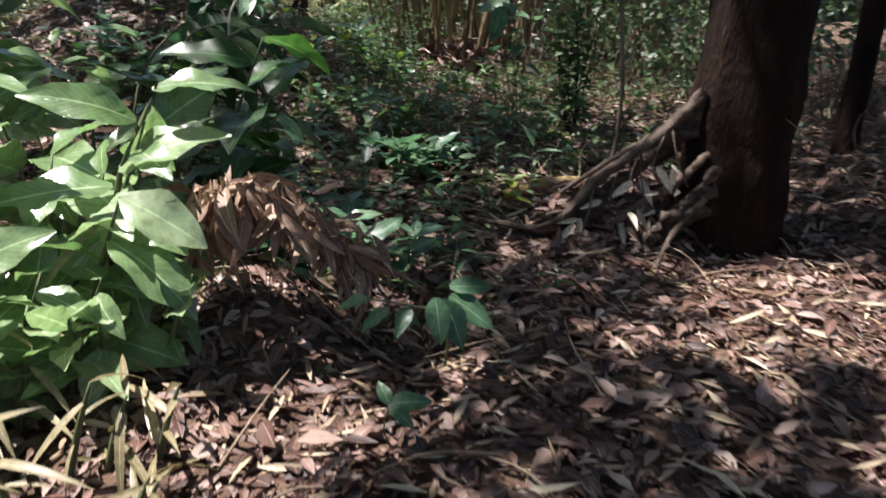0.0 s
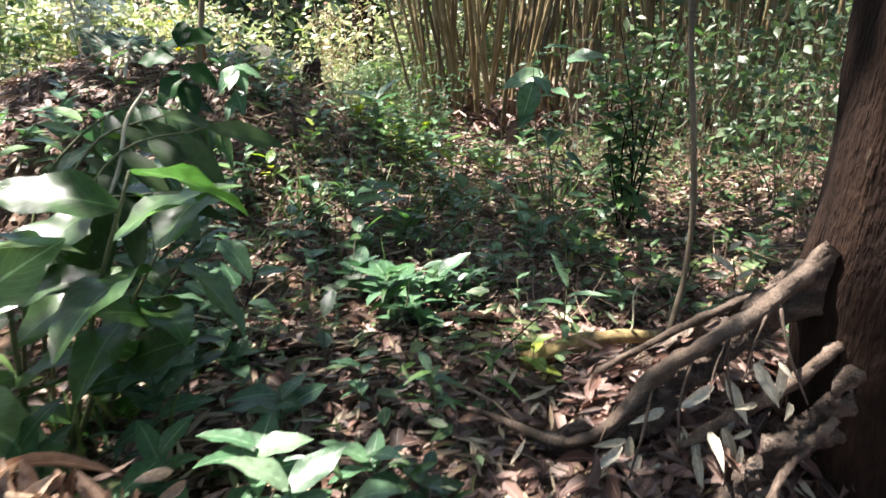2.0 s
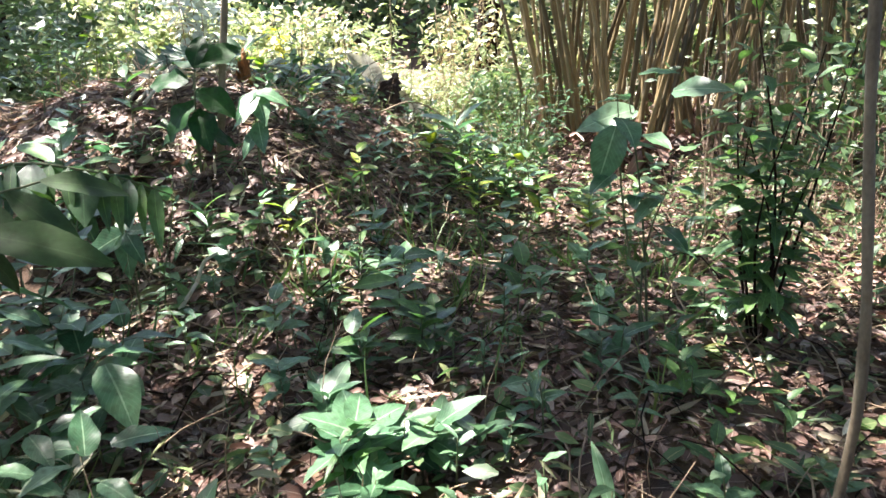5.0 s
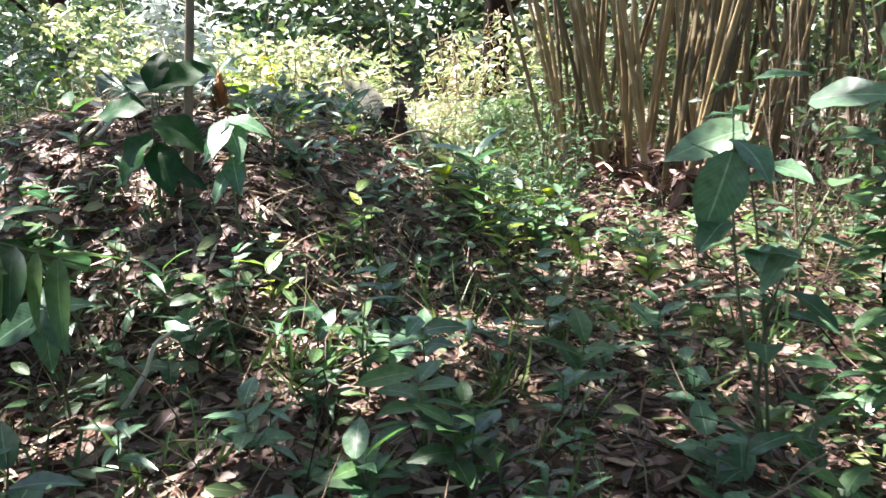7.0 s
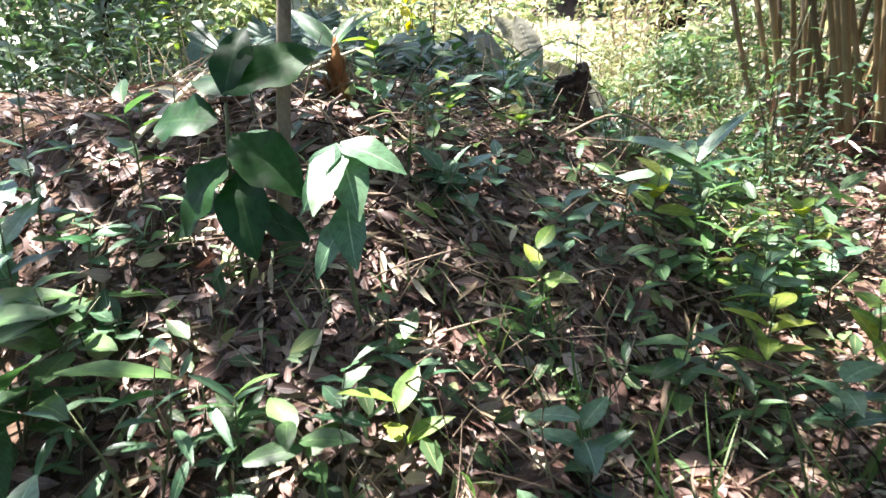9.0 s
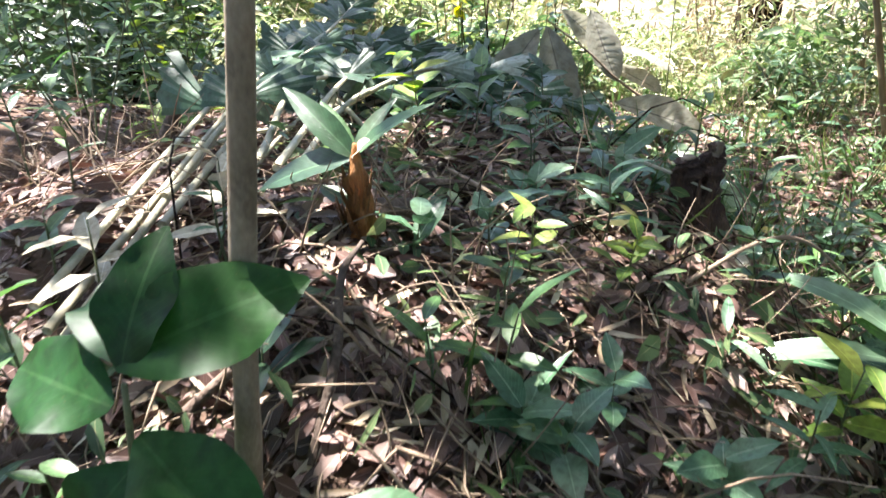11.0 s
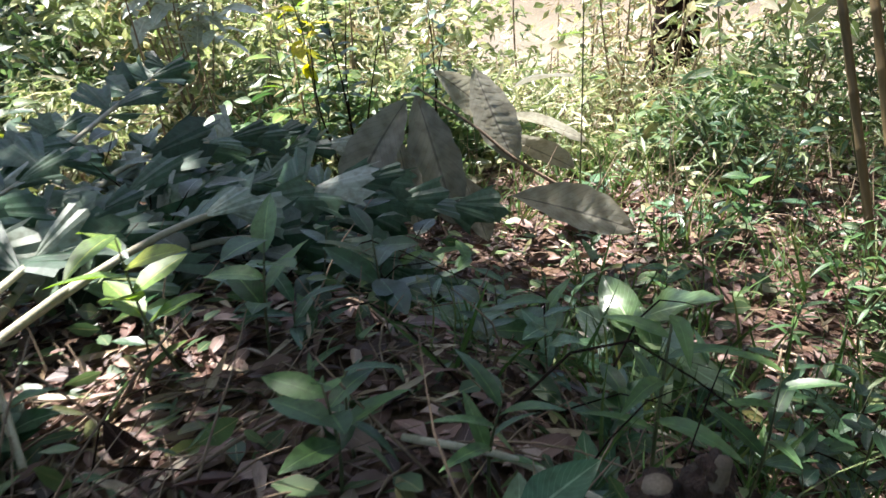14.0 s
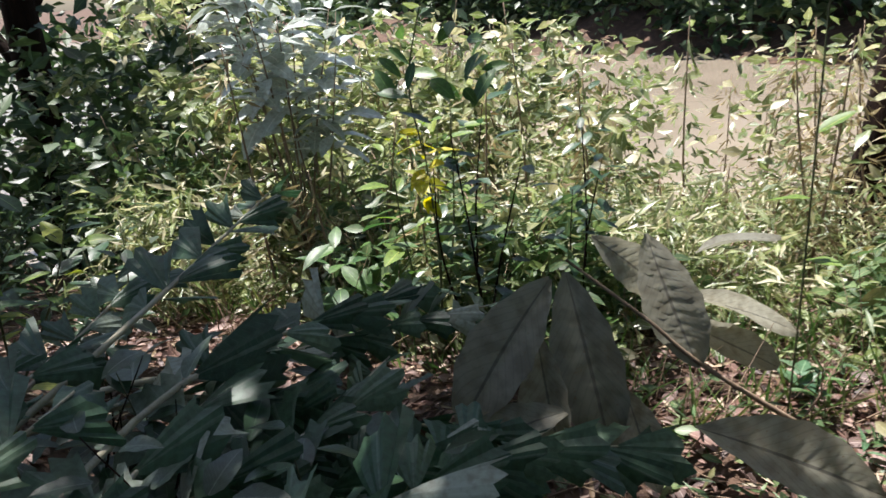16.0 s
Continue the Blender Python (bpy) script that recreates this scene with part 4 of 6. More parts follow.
L_BROAD = "low plant with broad blue-green leaves"
L_GREEN = "small green seedling among dead leaves"
L_LANCE = "slender plant with narrow drooping leaves"
for x, y, h, c, s, b, lab in ((-0.3, 4.95, 0.22, 15, 0.24, B_OVATE, L_BROAD), (-0.05, 5.1, 0.2, 13, 0.2, B_OVATE, L_BROAD), (-0.5, 5.2, 0.2, 13, 0.2, B_OVATE, L_BROAD), (-0.15, 4.75, 0.18, 11, 0.2, B_OVATE, L_BROAD),
                              (0.58, 4.55, 0.42, 6, 0.19, B_LANCE_T, L_LANCE), (-0.45, 5.9, 0.35, 9, 0.2, B_OVAL_G, L_GREEN), (-0.25, 5.75, 0.3, 7, 0.2, B_DARK, L_GREEN), (0.45, 4.3, 0.2, 6, 0.13, B_LIME, L_GREEN),
                              (0.02, 4.12, 0.12, 5, 0.2, B_LANCE_T, L_LANCE), (0.25, 4.2, 0.2, 6, 0.15, B_LANCE, L_LANCE), (0.05, 3.8, 0.3, 7, 0.13, B_LANCE, L_LANCE), (0.5, 3.0, 0.15, 5, 0.12, B_LANCE, L_LANCE),
                              (-0.9, 3.65, 0.3, 9, 0.24, B_OVATE, L_BROAD), (-1.1, 3.3, 0.3, 8, 0.24, B_OVATE, L_BROAD), (-0.5, 3.75, 0.25, 8, 0.21, B_OVATE, L_BROAD), (-0.3, 3.25, 0.2, 8, 0.2, B_OVATE, L_BROAD), (-0.75, 3.35, 0.25, 8, 0.18, B_OVATE, L_BROAD), (-0.1, 3.5, 0.16, 6, 0.17, B_OVATE, L_BROAD), (-0.9, 3.9, 0.3, 8, 0.17, B_DARK, L_BROAD),
                              (0.3, 5.3, 0.3, 7, 0.14, B_LANCE, L_LANCE), (0.62, 5.5, 0.28, 7, 0.15, B_LANCE_T, L_LANCE), (0.75, 5.75, 0.2, 5, 0.16, B_OVAL_G, L_GREEN), (0.9, 5.2, 0.2, 5, 0.13, B_OVAL_G, L_GREEN),
                              (1.5, 5.2, 0.3, 4, 0.16, B_PALE, "plant with a few pale bleached leaves"), (1.75, 5.6, 0.3, 6, 0.16, B_OVATE, L_BROAD), (2.1, 6.0, 0.4, 7, 0.15, B_OVAL_G, L_GREEN),
                              (-0.75, 6.1, 0.34, 9, 0.15, B_LANCE, L_LANCE), (-1.15, 6.3, 0.25, 8, 0.15, B_LANCE_T, L_LANCE), (-1.6, 6.45, 0.3, 6, 0.17, B_OVAL_G, L_GREEN), (-1.4, 6.6, 0.26, 5, 0.15, B_LIME, L_GREEN), (-0.9, 6.75, 0.3, 7, 0.16, B_OVATE, L_BROAD),
                              (-0.35, 6.6, 0.2, 5, 0.14, B_OVATE, L_BROAD), (0.3, 6.9, 0.3, 6, 0.2, B_OVATE, L_BROAD), (-1.0, 7.5, 0.25, 6, 0.13, B_LANCE, L_LANCE), (-1.25, 7.3, 0.3, 6, 0.12, B_LIME, L_GREEN)):
    seedling(x, y, h, c, s, b, lab)

for x, y, h, c, q, b, lab in ((-0.31, 5.72, 0.34, 10, 0.18, B_OVAL_G, L_GREEN), (-0.55, 5.6, 0.28, 8, 0.17, B_OVAL_G, L_GREEN), (-0.74, 6.12, 0.45, 9, 0.16, B_LANCE, L_LANCE), (-0.43, 3.32, 0.26, 9, 0.2, B_OVATE, L_BROAD), (-0.12, 3.2, 0.22, 8, 0.19, B_OVATE, L_BROAD),
                              (-1.0, 5.7, 0.3, 8, 0.15, B_OVATE, L_BROAD), (-0.75, 5.3, 0.25, 7, 0.16, B_OVATE, L_BROAD), (-1.35, 5.5, 0.34, 8, 0.17, B_LANCE_T, L_LANCE)):
    seedling(x, y, h, c, q, b, lab)
pg = thing("pale_leaved_plant", -1.82, 5.8, zof(-1.82, 5.8) - 0.02, "plant with a few long dull grey-green leaves", "plant")
tube("stem", [(0, 0, 0), (0.02, -0.02, 0.3), (0.03, -0.04, 0.56)], [0.007, 0.006, 0.004], M_STEM, pg, 6, 8)
for d, n, q in (((-0.75, -0.3, -0.4), (0.3, -0.7, 0.6), 0.27), ((0.5, -0.3, -0.4), (0.1, -0.6, 0.7), 0.2), ((0.1, -0.3, -0.9), (0.3, -0.9, 0.2), 0.24), ((-0.3, 0.4, 0.3), (0.1, -0.6, 0.7), 0.18), ((0.6, 0.3, 0.1), (0, -0.5, 0.8), 0.17)):
    put_leaf(pg, B_OVATE, (0.03, -0.04, 0.55), d, n, q)

# bushy growth beside the path
shrub(-1.5, 4.8, 0.75, 5, 10, 0.26, B_OVATE, "low bush with broad blue-green leaves", "leafy_bush", "bush", 0.45)
shrub(-1.05, 4.35, 0.45, 4, 8, 0.18, B_OVATE, "low bush with broad blue-green leaves", "leafy_bush", "bush", 0.3)
shrub(-1.9, 5.3, 0.7, 5, 9, 0.19, B_DARK, "low bush with dark glossy leaves", "leafy_bush", "bush", 0.4)
shrub(-2.6, 6.25, 0.65, 5, 8, 0.3, B_OVAL_G, "low bush with long dull green leaves", "leafy_bush", "bush", 0.4)
shrub(-3.2, 5.4, 0.9, 6, 10, 0.2, B_DARK, "low bush with dark glossy leaves", "leafy_bush", "bush", 0.5)
shrub(-2.05, 6.25, 0.5, 4, 8, 0.16, B_LANCE_T, "low bush with narrow leaves", "leafy_bush", "bush", 0.3)
frond = thing("fern_frond", -1.95, 4.5, zof(-1.95, 4.5), "dull green arching frond with rows of hanging leaflets", "fern")
fp = [(0, 0, 0), (0.1, 0.15, 0.7), (0.4, 0.38, 1.04), (0.62, 0.62, 1.0), (0.78, 0.85, 0.86)]
tube("stalk", fp, [0.009, 0.007, 0.003], M_STEM, frond, 5, 18)
fpath = smooth_path(fp, 48)
for i in range(26):
    k = 20 + i
    side = Vector((0.45, -0.65, -0.6)) if i % 2 else Vector((-0.35, 0.85, -0.35))
    put_leaf(frond, B_LANCE if i % 3 else B_DARK, fpath[k], side + Vector((uni(-0.1, 0.1), uni(-0.1, 0.1), 0)), (0.2, -0.4, 1), uni(0.2, 0.27), "leaflet")
B_HANG = leaf_bank("hanging_leaflet", leaf_material("dull_green_leaf", [(0, (0.018, 0.04, 0.012)), (0.6, (0.03, 0.062, 0.018)), (1, (0.045, 0.085, 0.025))], rough=0.55, spec=0.3, trans=0.25, vein=0.15), 6, width=0.32, seg=8, fold=0.2, droop=0.5, wave=0.1, shape=0.9)
for fx, fy, turn, hgt in ((-1.5, 3.95, 0.35, 1.14), (-1.75, 4.3, 0.9, 1.05), (-1.65, 4.0, -0.1, 0.95)):
    fr2 = thing("compound_leaf_plant", fx, fy, zof(fx, fy) - 0.02, "leaning plant with a fan of large dull green hanging leaflets", "plant")
    ca, sa = math.cos(turn), math.sin(turn)
    fp2 = [(0, 0, 0), (0.12 * ca, 0.12 * sa, hgt * 0.55), (0.38 * ca, 0.38 * sa, hgt * 0.92), (0.72 * ca, 0.72 * sa, hgt)]
    tube("stalk", fp2, [0.010, 0.008, 0.004], M_STEM, fr2, 6, 16)
    fpath2 = smooth_path(fp2, 40)
    for i in range(13):
        sd = 1 if i % 2 else -1
        d = Vector((0.55 * ca - sd * 0.8 * sa + uni(-0.15, 0.15), 0.55 * sa + sd * 0.8 * ca + uni(-0.15, 0.15), uni(-0.9, -0.25)))
        put_leaf(fr2, B_HANG, fpath2[min(40, 16 + 2 * i)], d if i < 12 else (ca, sa, -0.2), (0.3, -0.5, 0.8), uni(0.24, 0.34), "leaflet")
for x, y, h, n, s, bank in ((-1.35, 4.55, 0.55, 7, 0.24, B_LANCE_T), (-1.15, 4.75, 0.4, 7, 0.22, B_LANCE_T), (-1.3, 5.0, 0.5, 7, 0.2, B_OVATE), (-1.6, 4.35, 0.6, 7, 0.26, B_OVATE), (-1.0, 4.5, 0.25, 5, 0.2, B_PALE)):
    seedling(x, y, h, n, s, bank, "leafy plant with long blue-green leaves" if bank is not B_PALE else "plant with bleached hanging leaves")

# ---- the mound: broad-leaved seedling by the sapling, orange-stemmed plant, stump
B_BROAD = leaf_bank("broad_dark_leaf", leaf_material("deep_green_leaf", [(0, (0.009, 0.04, 0.009)), (0.6, (0.015, 0.062, 0.014)), (1, (0.028, 0.085, 0.02))], rough=0.5, spec=0.3, trans=0.35, vein=0.2), 6, width=0.54, seg=12, fold=0.16, droop=0.5, wave=0.2, shape=0.95)
bd = thing("broad_leaved_plant", -2.12, 6.86, zof(-2.12, 6.86) - 0.03, "young plant with very broad dark green leaves beside the sapling", "plant")
z0 = zof(-2.12, 6.86) - 0.03
tube("stem", [(0, 0, 0), (0.03, -0.02, 0.4), (0.05, 0.0, 1.22 - z0)], [0.009, 0.008, 0.005], M_STEM, bd, 6, 8)
for x, y, z, d, n, s in ((0.02, 0.02, 1.24, (-0.5, 0.5, 0.25), (0.3, -0.6, 0.7), 0.26), (0.04, 0.0, 1.25, (0.45, 0.35, 0.3), (0.1, -0.7, 0.6), 0.27), (0.05, 0.0, 1.12, (0.75, -0.15, -0.3), (0.2, -0.5, 0.85), 0.26), (0.0, 0.0, 1.16, (-0.8, -0.1, 0.1), (0.2, -0.6, 0.7), 0.25),
                         (0.02, 0.0, 1.05, (-0.3, -0.6, -0.45), (0.1, -0.6, 0.7), 0.24), (0.04, 0.0, 1.0, (0.5, -0.5, -0.5), (0.3, -0.5, 0.8), 0.24), (0.0, 0.0, 0.92, (-0.7, -0.4, -0.3), (0, -0.4, 0.9), 0.22), (0.03, 0.0, 0.86, (0.6, 0.3, -0.1), (0, -0.3, 1), 0.2), (0.05, 0.0, 1.24, (0.0, 0.4, 0.9), (0.2, -0.9, 0.3), 0.2)):
    put_leaf(bd, B_BROAD, (x, y, z - z0), d, n, s * 1.22)
wl = thing("pale_leaved_plant", -1.70, 6.90, zof(-1.70, 6.90) - 0.03, "young plant with long pale drooping leaves in a sun fleck", "plant")
z0 = zof(-1.70, 6.90) - 0.03
tube("stem", [(0, 0, 0), (-0.02, 0.0, 0.35), (0.0, 0.0, 1.1 - z0)], [0.008, 0.007, 0.004], M_STEM, wl, 6, 8)
for z, d, n, s in ((1.08, (0.45, -0.45, -0.35), (0.2, -0.3, 1), 0.24), (1.09, (0.1, -0.75, -0.35), (0.1, -0.3, 1), 0.25), (1.1, (-0.35, -0.55, -0.5), (0, -0.4, 1), 0.23), (1.1, (0.6, 0.1, -0.1), (0, -0.3, 1), 0.22), (1.0, (-0.6, -0.2, -0.3), (0, -0.3, 1), 0.22), (0.92, (0.4, -0.6, -0.5), (0, -0.4, 1), 0.22), (0.88, (-0.2, -0.7, -0.5), (0, -0.4, 1), 0.22)):
    put_leaf(wl, B_OVATE, (0, 0, z - z0), d, n, s)

org = thing("orange_stemmed_plant", -2.30, 7.77, zof(-2.29, 7.77) - 0.06, "short plant with an orange fibrous stem and upright leaves", "plant")
tube("stem", [(0, 0, 0), (0.004, 0.01, 0.12), (0.01, 0.0, 0.24), (0.012, 0.0, 0.34)], [0.042, 0.036, 0.028, 0.006], M_SHEATH, org, 14, 26, 0.5, 3.1)
for i in range(60):
    a = uni(0, 6.28)
    p = Vector((math.cos(a) * 0.03, math.sin(a) * 0.03, uni(0.0, 0.22)))
    put_leaf(org, leaf_bank("fibre", M_SHEATH, 3, width=0.16, seg=4, fold=0.3, droop=0.2, shape=0.6), p, (math.cos(a) * 0.4, math.sin(a) * 0.4, 1), (math.cos(a), math.sin(a), 0.2), uni(0.05, 0.12), "fibre")
for d, n, s, b in (((-0.85, -0.05, 0.75), (0.5, -0.7, 0.5), 0.3, leaf_bank("dark_lance_leaf", M_DARK, 3, width=0.24, seg=8, fold=0.3, droop=0.5, wave=0.08, shape=0.75)), ((-0.55, 0.2, 0.55), (0.5, -0.7, 0.5), 0.24, B_LANCE), ((0.75, 0.2, 0.75), (-0.4, -0.6, 0.7), 0.27, B_LANCE_T), ((0.35, 0.3, 0.8), (0.1, -1, 0.3), 0.2, B_LANCE_T), 
                   ((-0.85, -0.45, -0.15), (0, -0.3, 1), 0.3, B_DARK), ((0.5, -0.4, 0.5), (0, -0.6, 0.7), 0.14, B_PALE)):
    put_leaf(org, b, (0, 0.01, 0.3), d, n, s)

for k, (x, y, rx, ry, rz) in enumerate(((-2.36, 8.0, 0.056, 0.046, 0.036), (-2.27, 7.93, 0.042, 0.036, 0.028), (-2.22, 8.03, 0.036, 0.03, 0.024))):
    bm = bmesh.new()
    bmesh.ops.create_icosphere(bm, subdivisions=3, radius=1.0)
    for v in bm.verts:
        f = 1 + 0.22 * noise.noise(v.co * 1.4 + Vector((k * 5, 0, 0))) + 0.06 * noise.noise(v.co * 5)
        v.co = Vector((v.co.x * rx * f, v.co.y * ry * f, v.co.z * rz * f))
    me = bpy.data.meshes.new("fallen_fruit")
    bm.to_mesh(me)
    bm.free()
    for p in me.polygons:
        p.use_smooth = True
    me.materials.append(M_ROOT)
    fr = tagged(new("fallen_fruit", me), "small round pinkish husk lying on the mound", "husk")
    fr.matrix_basis = pose(x, y, zof(x, y) + rz * 0.8 + 0.02, 10, 20, 40 * k)

stump = thing("tree_stump", -1.66, 9.0, zof(-1.66, 9.0) - 0.08, "dark rotten broken stump with a pale cut top", "stump")
tube("wood", [(-0.015, 0, 0), (-0.02, -0.01, 0.18), (-0.035, -0.01, 0.34), (-0.04, -0.01, 0.385)], [0.085, 0.062, 0.047, 0.036], M_STUMP, stump, 18, 30, 0.8, 5.5)
tube("wood", [(0.015, 0.01, 0), (0.02, 0.01, 0.2), (0.035, 0.015, 0.36), (0.055, 0.02, 0.44)], [0.085, 0.066, 0.05, 0.020], M_STUMP, stump, 18, 30, 0.9, 1.5)
tube("cut_face", [(-0.04, -0.01, 0.36), (-0.042, -0.012, 0.388)], [0.03, 0.026], M_CUT, stump, 14, 4, 0.1, 1.0, "pale cut wood")
tube("cut_face", [(0.05, 0.0, 0.40), (0.062, 0.012, 0.452)], [0.022, 0.012], M_CUT, stump, 10, 4, 0.2, 2.0, "pale split wood")
for i in range(9):
    a = 6.28 * i / 9
    c, q = math.cos(a) * 0.05 + 0.005, math.sin(a) * 0.045
    tube("splinter", [(c * 1.25, q * 1.25, 0.1), (c * 1.05, q * 1.05, 0.24), (c, q, 0.27 + uni(0.02, 0.12))], [0.016, 0.013, 0.003], M_STUMP, stump, 5, 8, 0.4, i)
for i in range(7):
    a = uni(0, 6.28)
    put_leaf(stump, B_PALE, (math.cos(a) * 0.1, math.sin(a) * 0.1 - 0.06, 0.09), (math.cos(a), math.sin(a) - 0.8, uni(-0.1, 0.3)), (0, 0, 1), uni(0.14, 0.24), "splinter")

# ---- cut palm fronds: stalks towards the mound top, leaflets in a heap beyond it
FR = "cut fishtail palm frond with pale stalk and wedge leaflets"
for p0, p1, p2, n, s in (((-2.78, 7.90, 1.15), (-3.42, 9.0, 1.12), (-3.75, 10.9, 0.7), 19, 0.36), ((-2.68, 7.88, 1.15), (-3.34, 9.1, 1.1), (-4.2, 10.7, 0.85), 18, 0.36), ((-2.61, 7.84, 1.13), (-3.22, 9.1, 1.05), (-4.0, 11.2, 0.6), 19, 0.36),
                         ((-2.88, 7.62, 1.12), (-3.55, 9.0, 1.12), (-3.4, 10.8, 0.6), 18, 0.4), ((-3.25, 8.75, 1.0), (-3.2, 9.6, 1.05), (-3.05, 10.6, 0.85), 16, 0.38), ((-2.76, 7.5, 1.1), (-3.7, 9.1, 1.12), (-5.0, 10.8, 1.0), 18, 0.36),
                         ((-2.64, 7.08, 1.0), (-3.2, 8.3, 1.2), (-4.0, 9.9, 1.15), 14, 0.36), ((-2.72, 7.1, 1.0), (-3.32, 8.4, 1.18), (-4.4, 10.1, 1.1), 14, 0.36), ((-2.82, 7.14, 1.02), (-3.4, 8.3, 1.16), (-4.6, 10.0, 1.05), 14, 0.36),
                         ((-4.7, 9.6, 0.8), (-4.2, 10.3, 0.85), (-3.3, 10.9, 0.6), 16, 0.38), ((-3.3, 8.9, 1.0), (-4.0, 10.2, 1.0), (-4.3, 11.9, 0.6), 20, 0.38), ((-4.1, 9.2, 0.9), (-4.4, 10.4, 1.1), (-5.3, 11.9, 1.05), 18, 0.36), ((-4.9, 10.2, 0.7), (-4.2, 10.5, 0.8), (-3.2, 10.3, 0.6), 16, 0.38),
                         ((-3.2, 9.6, 0.7), (-3.4, 10.4, 0.75), (-2.9, 11.2, 0.5), 16, 0.4), ((-3.6, 9.2, 0.85), (-3.2, 9.8, 0.9), (-2.75, 10.3, 0.55), 16, 0.36), ((-3.9, 9.2, 0.8), (-3.6, 10.0, 0.8), (-3.3, 10.6, 0.5), 16, 0.36), ((-3.9, 9.7, 0.7), (-4.3, 10.8, 0.7), (-3.8, 11.9, 0.6), 18, 0.36)):
    palm_frond(p0, p1, p2, n + 1, s * 0.76, FR, 0.5, 0.014)
for a, b, r in (((-3.1, 7.8, 1.13), (-3.15, 8.5, 1.06), 0.009), ((-3.63, 8.22, 0.98), (-3.66, 8.48, 1.22), 0.032), ((-3.22, 8.88, 1.06), (-2.86, 8.66, 0.95), 0.012), ((-2.9, 7.95, 1.05), (-3.4, 8.9, 1.0), 0.010)):
    st = thing("cut_stalk", a[0], a[1], a[2], "pale bare cut stalk lying on the mound", "stalk")
    tube("stick", [(0, 0, 0), (Vector(b) - Vector(a)) * 0.5 + Vector((0, 0, 0.02)), Vector(b) - Vector(a)], [r, r * 0.9, r * 0.7], M_ROOT if r > 0.03 else M_PALEWOOD, st, 7, 8, 0.25)

for x, y, h, n, s, bank in ((-3.25, 10.15, 0.6, 10, 0.17, B_DARK), (-3.8, 10.0, 0.7, 10, 0.18, B_DARK), (-2.9, 10.5, 0.45, 9, 0.16, B_OVAL_G), (-4.4, 10.0, 0.8, 10, 0.18, B_DARK), (-3.5, 10.9, 0.6, 9, 0.17, B_OVAL_G)):
    shrub(x, y, h, 4, n, s, bank, "leafy dark green bush under the cut fronds", "leafy_bush", "bush", 0.35)

B_GREY = leaf_bank("grey_green_leaf", leaf_material("grey_green_leaf", [(0, (0.03, 0.055, 0.032)), (0.6, (0.055, 0.09, 0.055)), (0.9, (0.10, 0.14, 0.10)), (1, (0.26, 0.30, 0.26))], rough=0.42, spec=0.55, trans=0.2, vein=0.2), 6, width=0.5, seg=7, fold=0.2, droop=0.5, wave=0.12, shape=0.8)
for x, y, h, st, n, q in ((-3.55, 9.7, 0.5, 5, 8, 0.19), (-3.15, 9.85, 0.3, 5, 8, 0.18), (-3.95, 9.8, 0.65, 5, 9, 0.2), (-4.35, 10.4, 0.9, 5, 10, 0.2), (-3.85, 10.6, 0.62, 6, 9, 0.2), (-3.3, 10.45, 0.36, 5, 8, 0.17), (-4.7, 10.1, 0.9, 5, 9, 0.19), (-2.9, 10.2, 0.32, 5, 8, 0.17)):
    shrub(x, y, h, st, n, q, B_GREY, "drooping grey-green leafy branches in the cut heap", "cut_foliage", "foliage", 0.4, M_BARK, low=0.15)

# ---- wilted branch with very large leaves
wb = thing("wilted_branch", -2.85, 11.77, 0.45, "cut branch with very large wilted grey leaves", "branch")
o = Vector((-2.85, 11.77, 0.45))
tube("branch", [Vector((-3.36, 11.62, 0.98)) - o, Vector((-3.05, 11.68, 0.75)) - o, Vector((-2.82, 11.78, 0.52)) - o, Vector((-2.3, 12.05, 0.1)) - o], [0.006, 0.008, 0.010, 0.012], M_TWIG, wb, 7, 16, 0.2)
for a, b, n in (((-3.40, 11.55, 0.92), (-3.56, 11.02, 0.56), (0.3, -0.75, 0.6)), ((-3.35, 11.59, 0.94), (-3.05, 11.32, 0.38), (0.15, -0.85, 0.5)), ((-3.32, 11.79, 1.03), (-3.02, 11.95, 0.76), (0.1, -0.8, 0.5)),
                ((-3.13, 11.92, 1.02), (-2.88, 11.70, 0.58), (0.35, -0.8, 0.3)), ((-3.0, 11.98, 0.72), (-2.56, 12.2, 0.64), (-0.5, -0.35, 0.8)), ((-3.0, 12.22, 0.84), (-2.74, 12.5, 0.92), (-0.35, -0.2, 0.9)), ((-3.0, 12.0, 0.6), (-2.6, 12.1, 0.42), (-0.2, -0.5, 0.85)),
                ((-2.78, 11.46, 0.45), (-2.18, 11.60, 0.31), (0.1, -0.55, 0.85)), ((-3.06, 11.49, 0.52), (-2.86, 11.26, 0.30), (0.2, -0.6, 0.7)), ((-3.40, 11.41, 0.74), (-3.22, 11.18, 0.38), (0, -0.8, 0.5)), ((-3.19, 11.27, 0.52), (-3.50, 10.94, 0.5), (0, -0.5, 0.9))):
    d = Vector(b) - Vector(a)
    put_leaf(wb, B_WILT, Vector(a) - o, d, n, d.length * 1.08, "wilted_leaf")

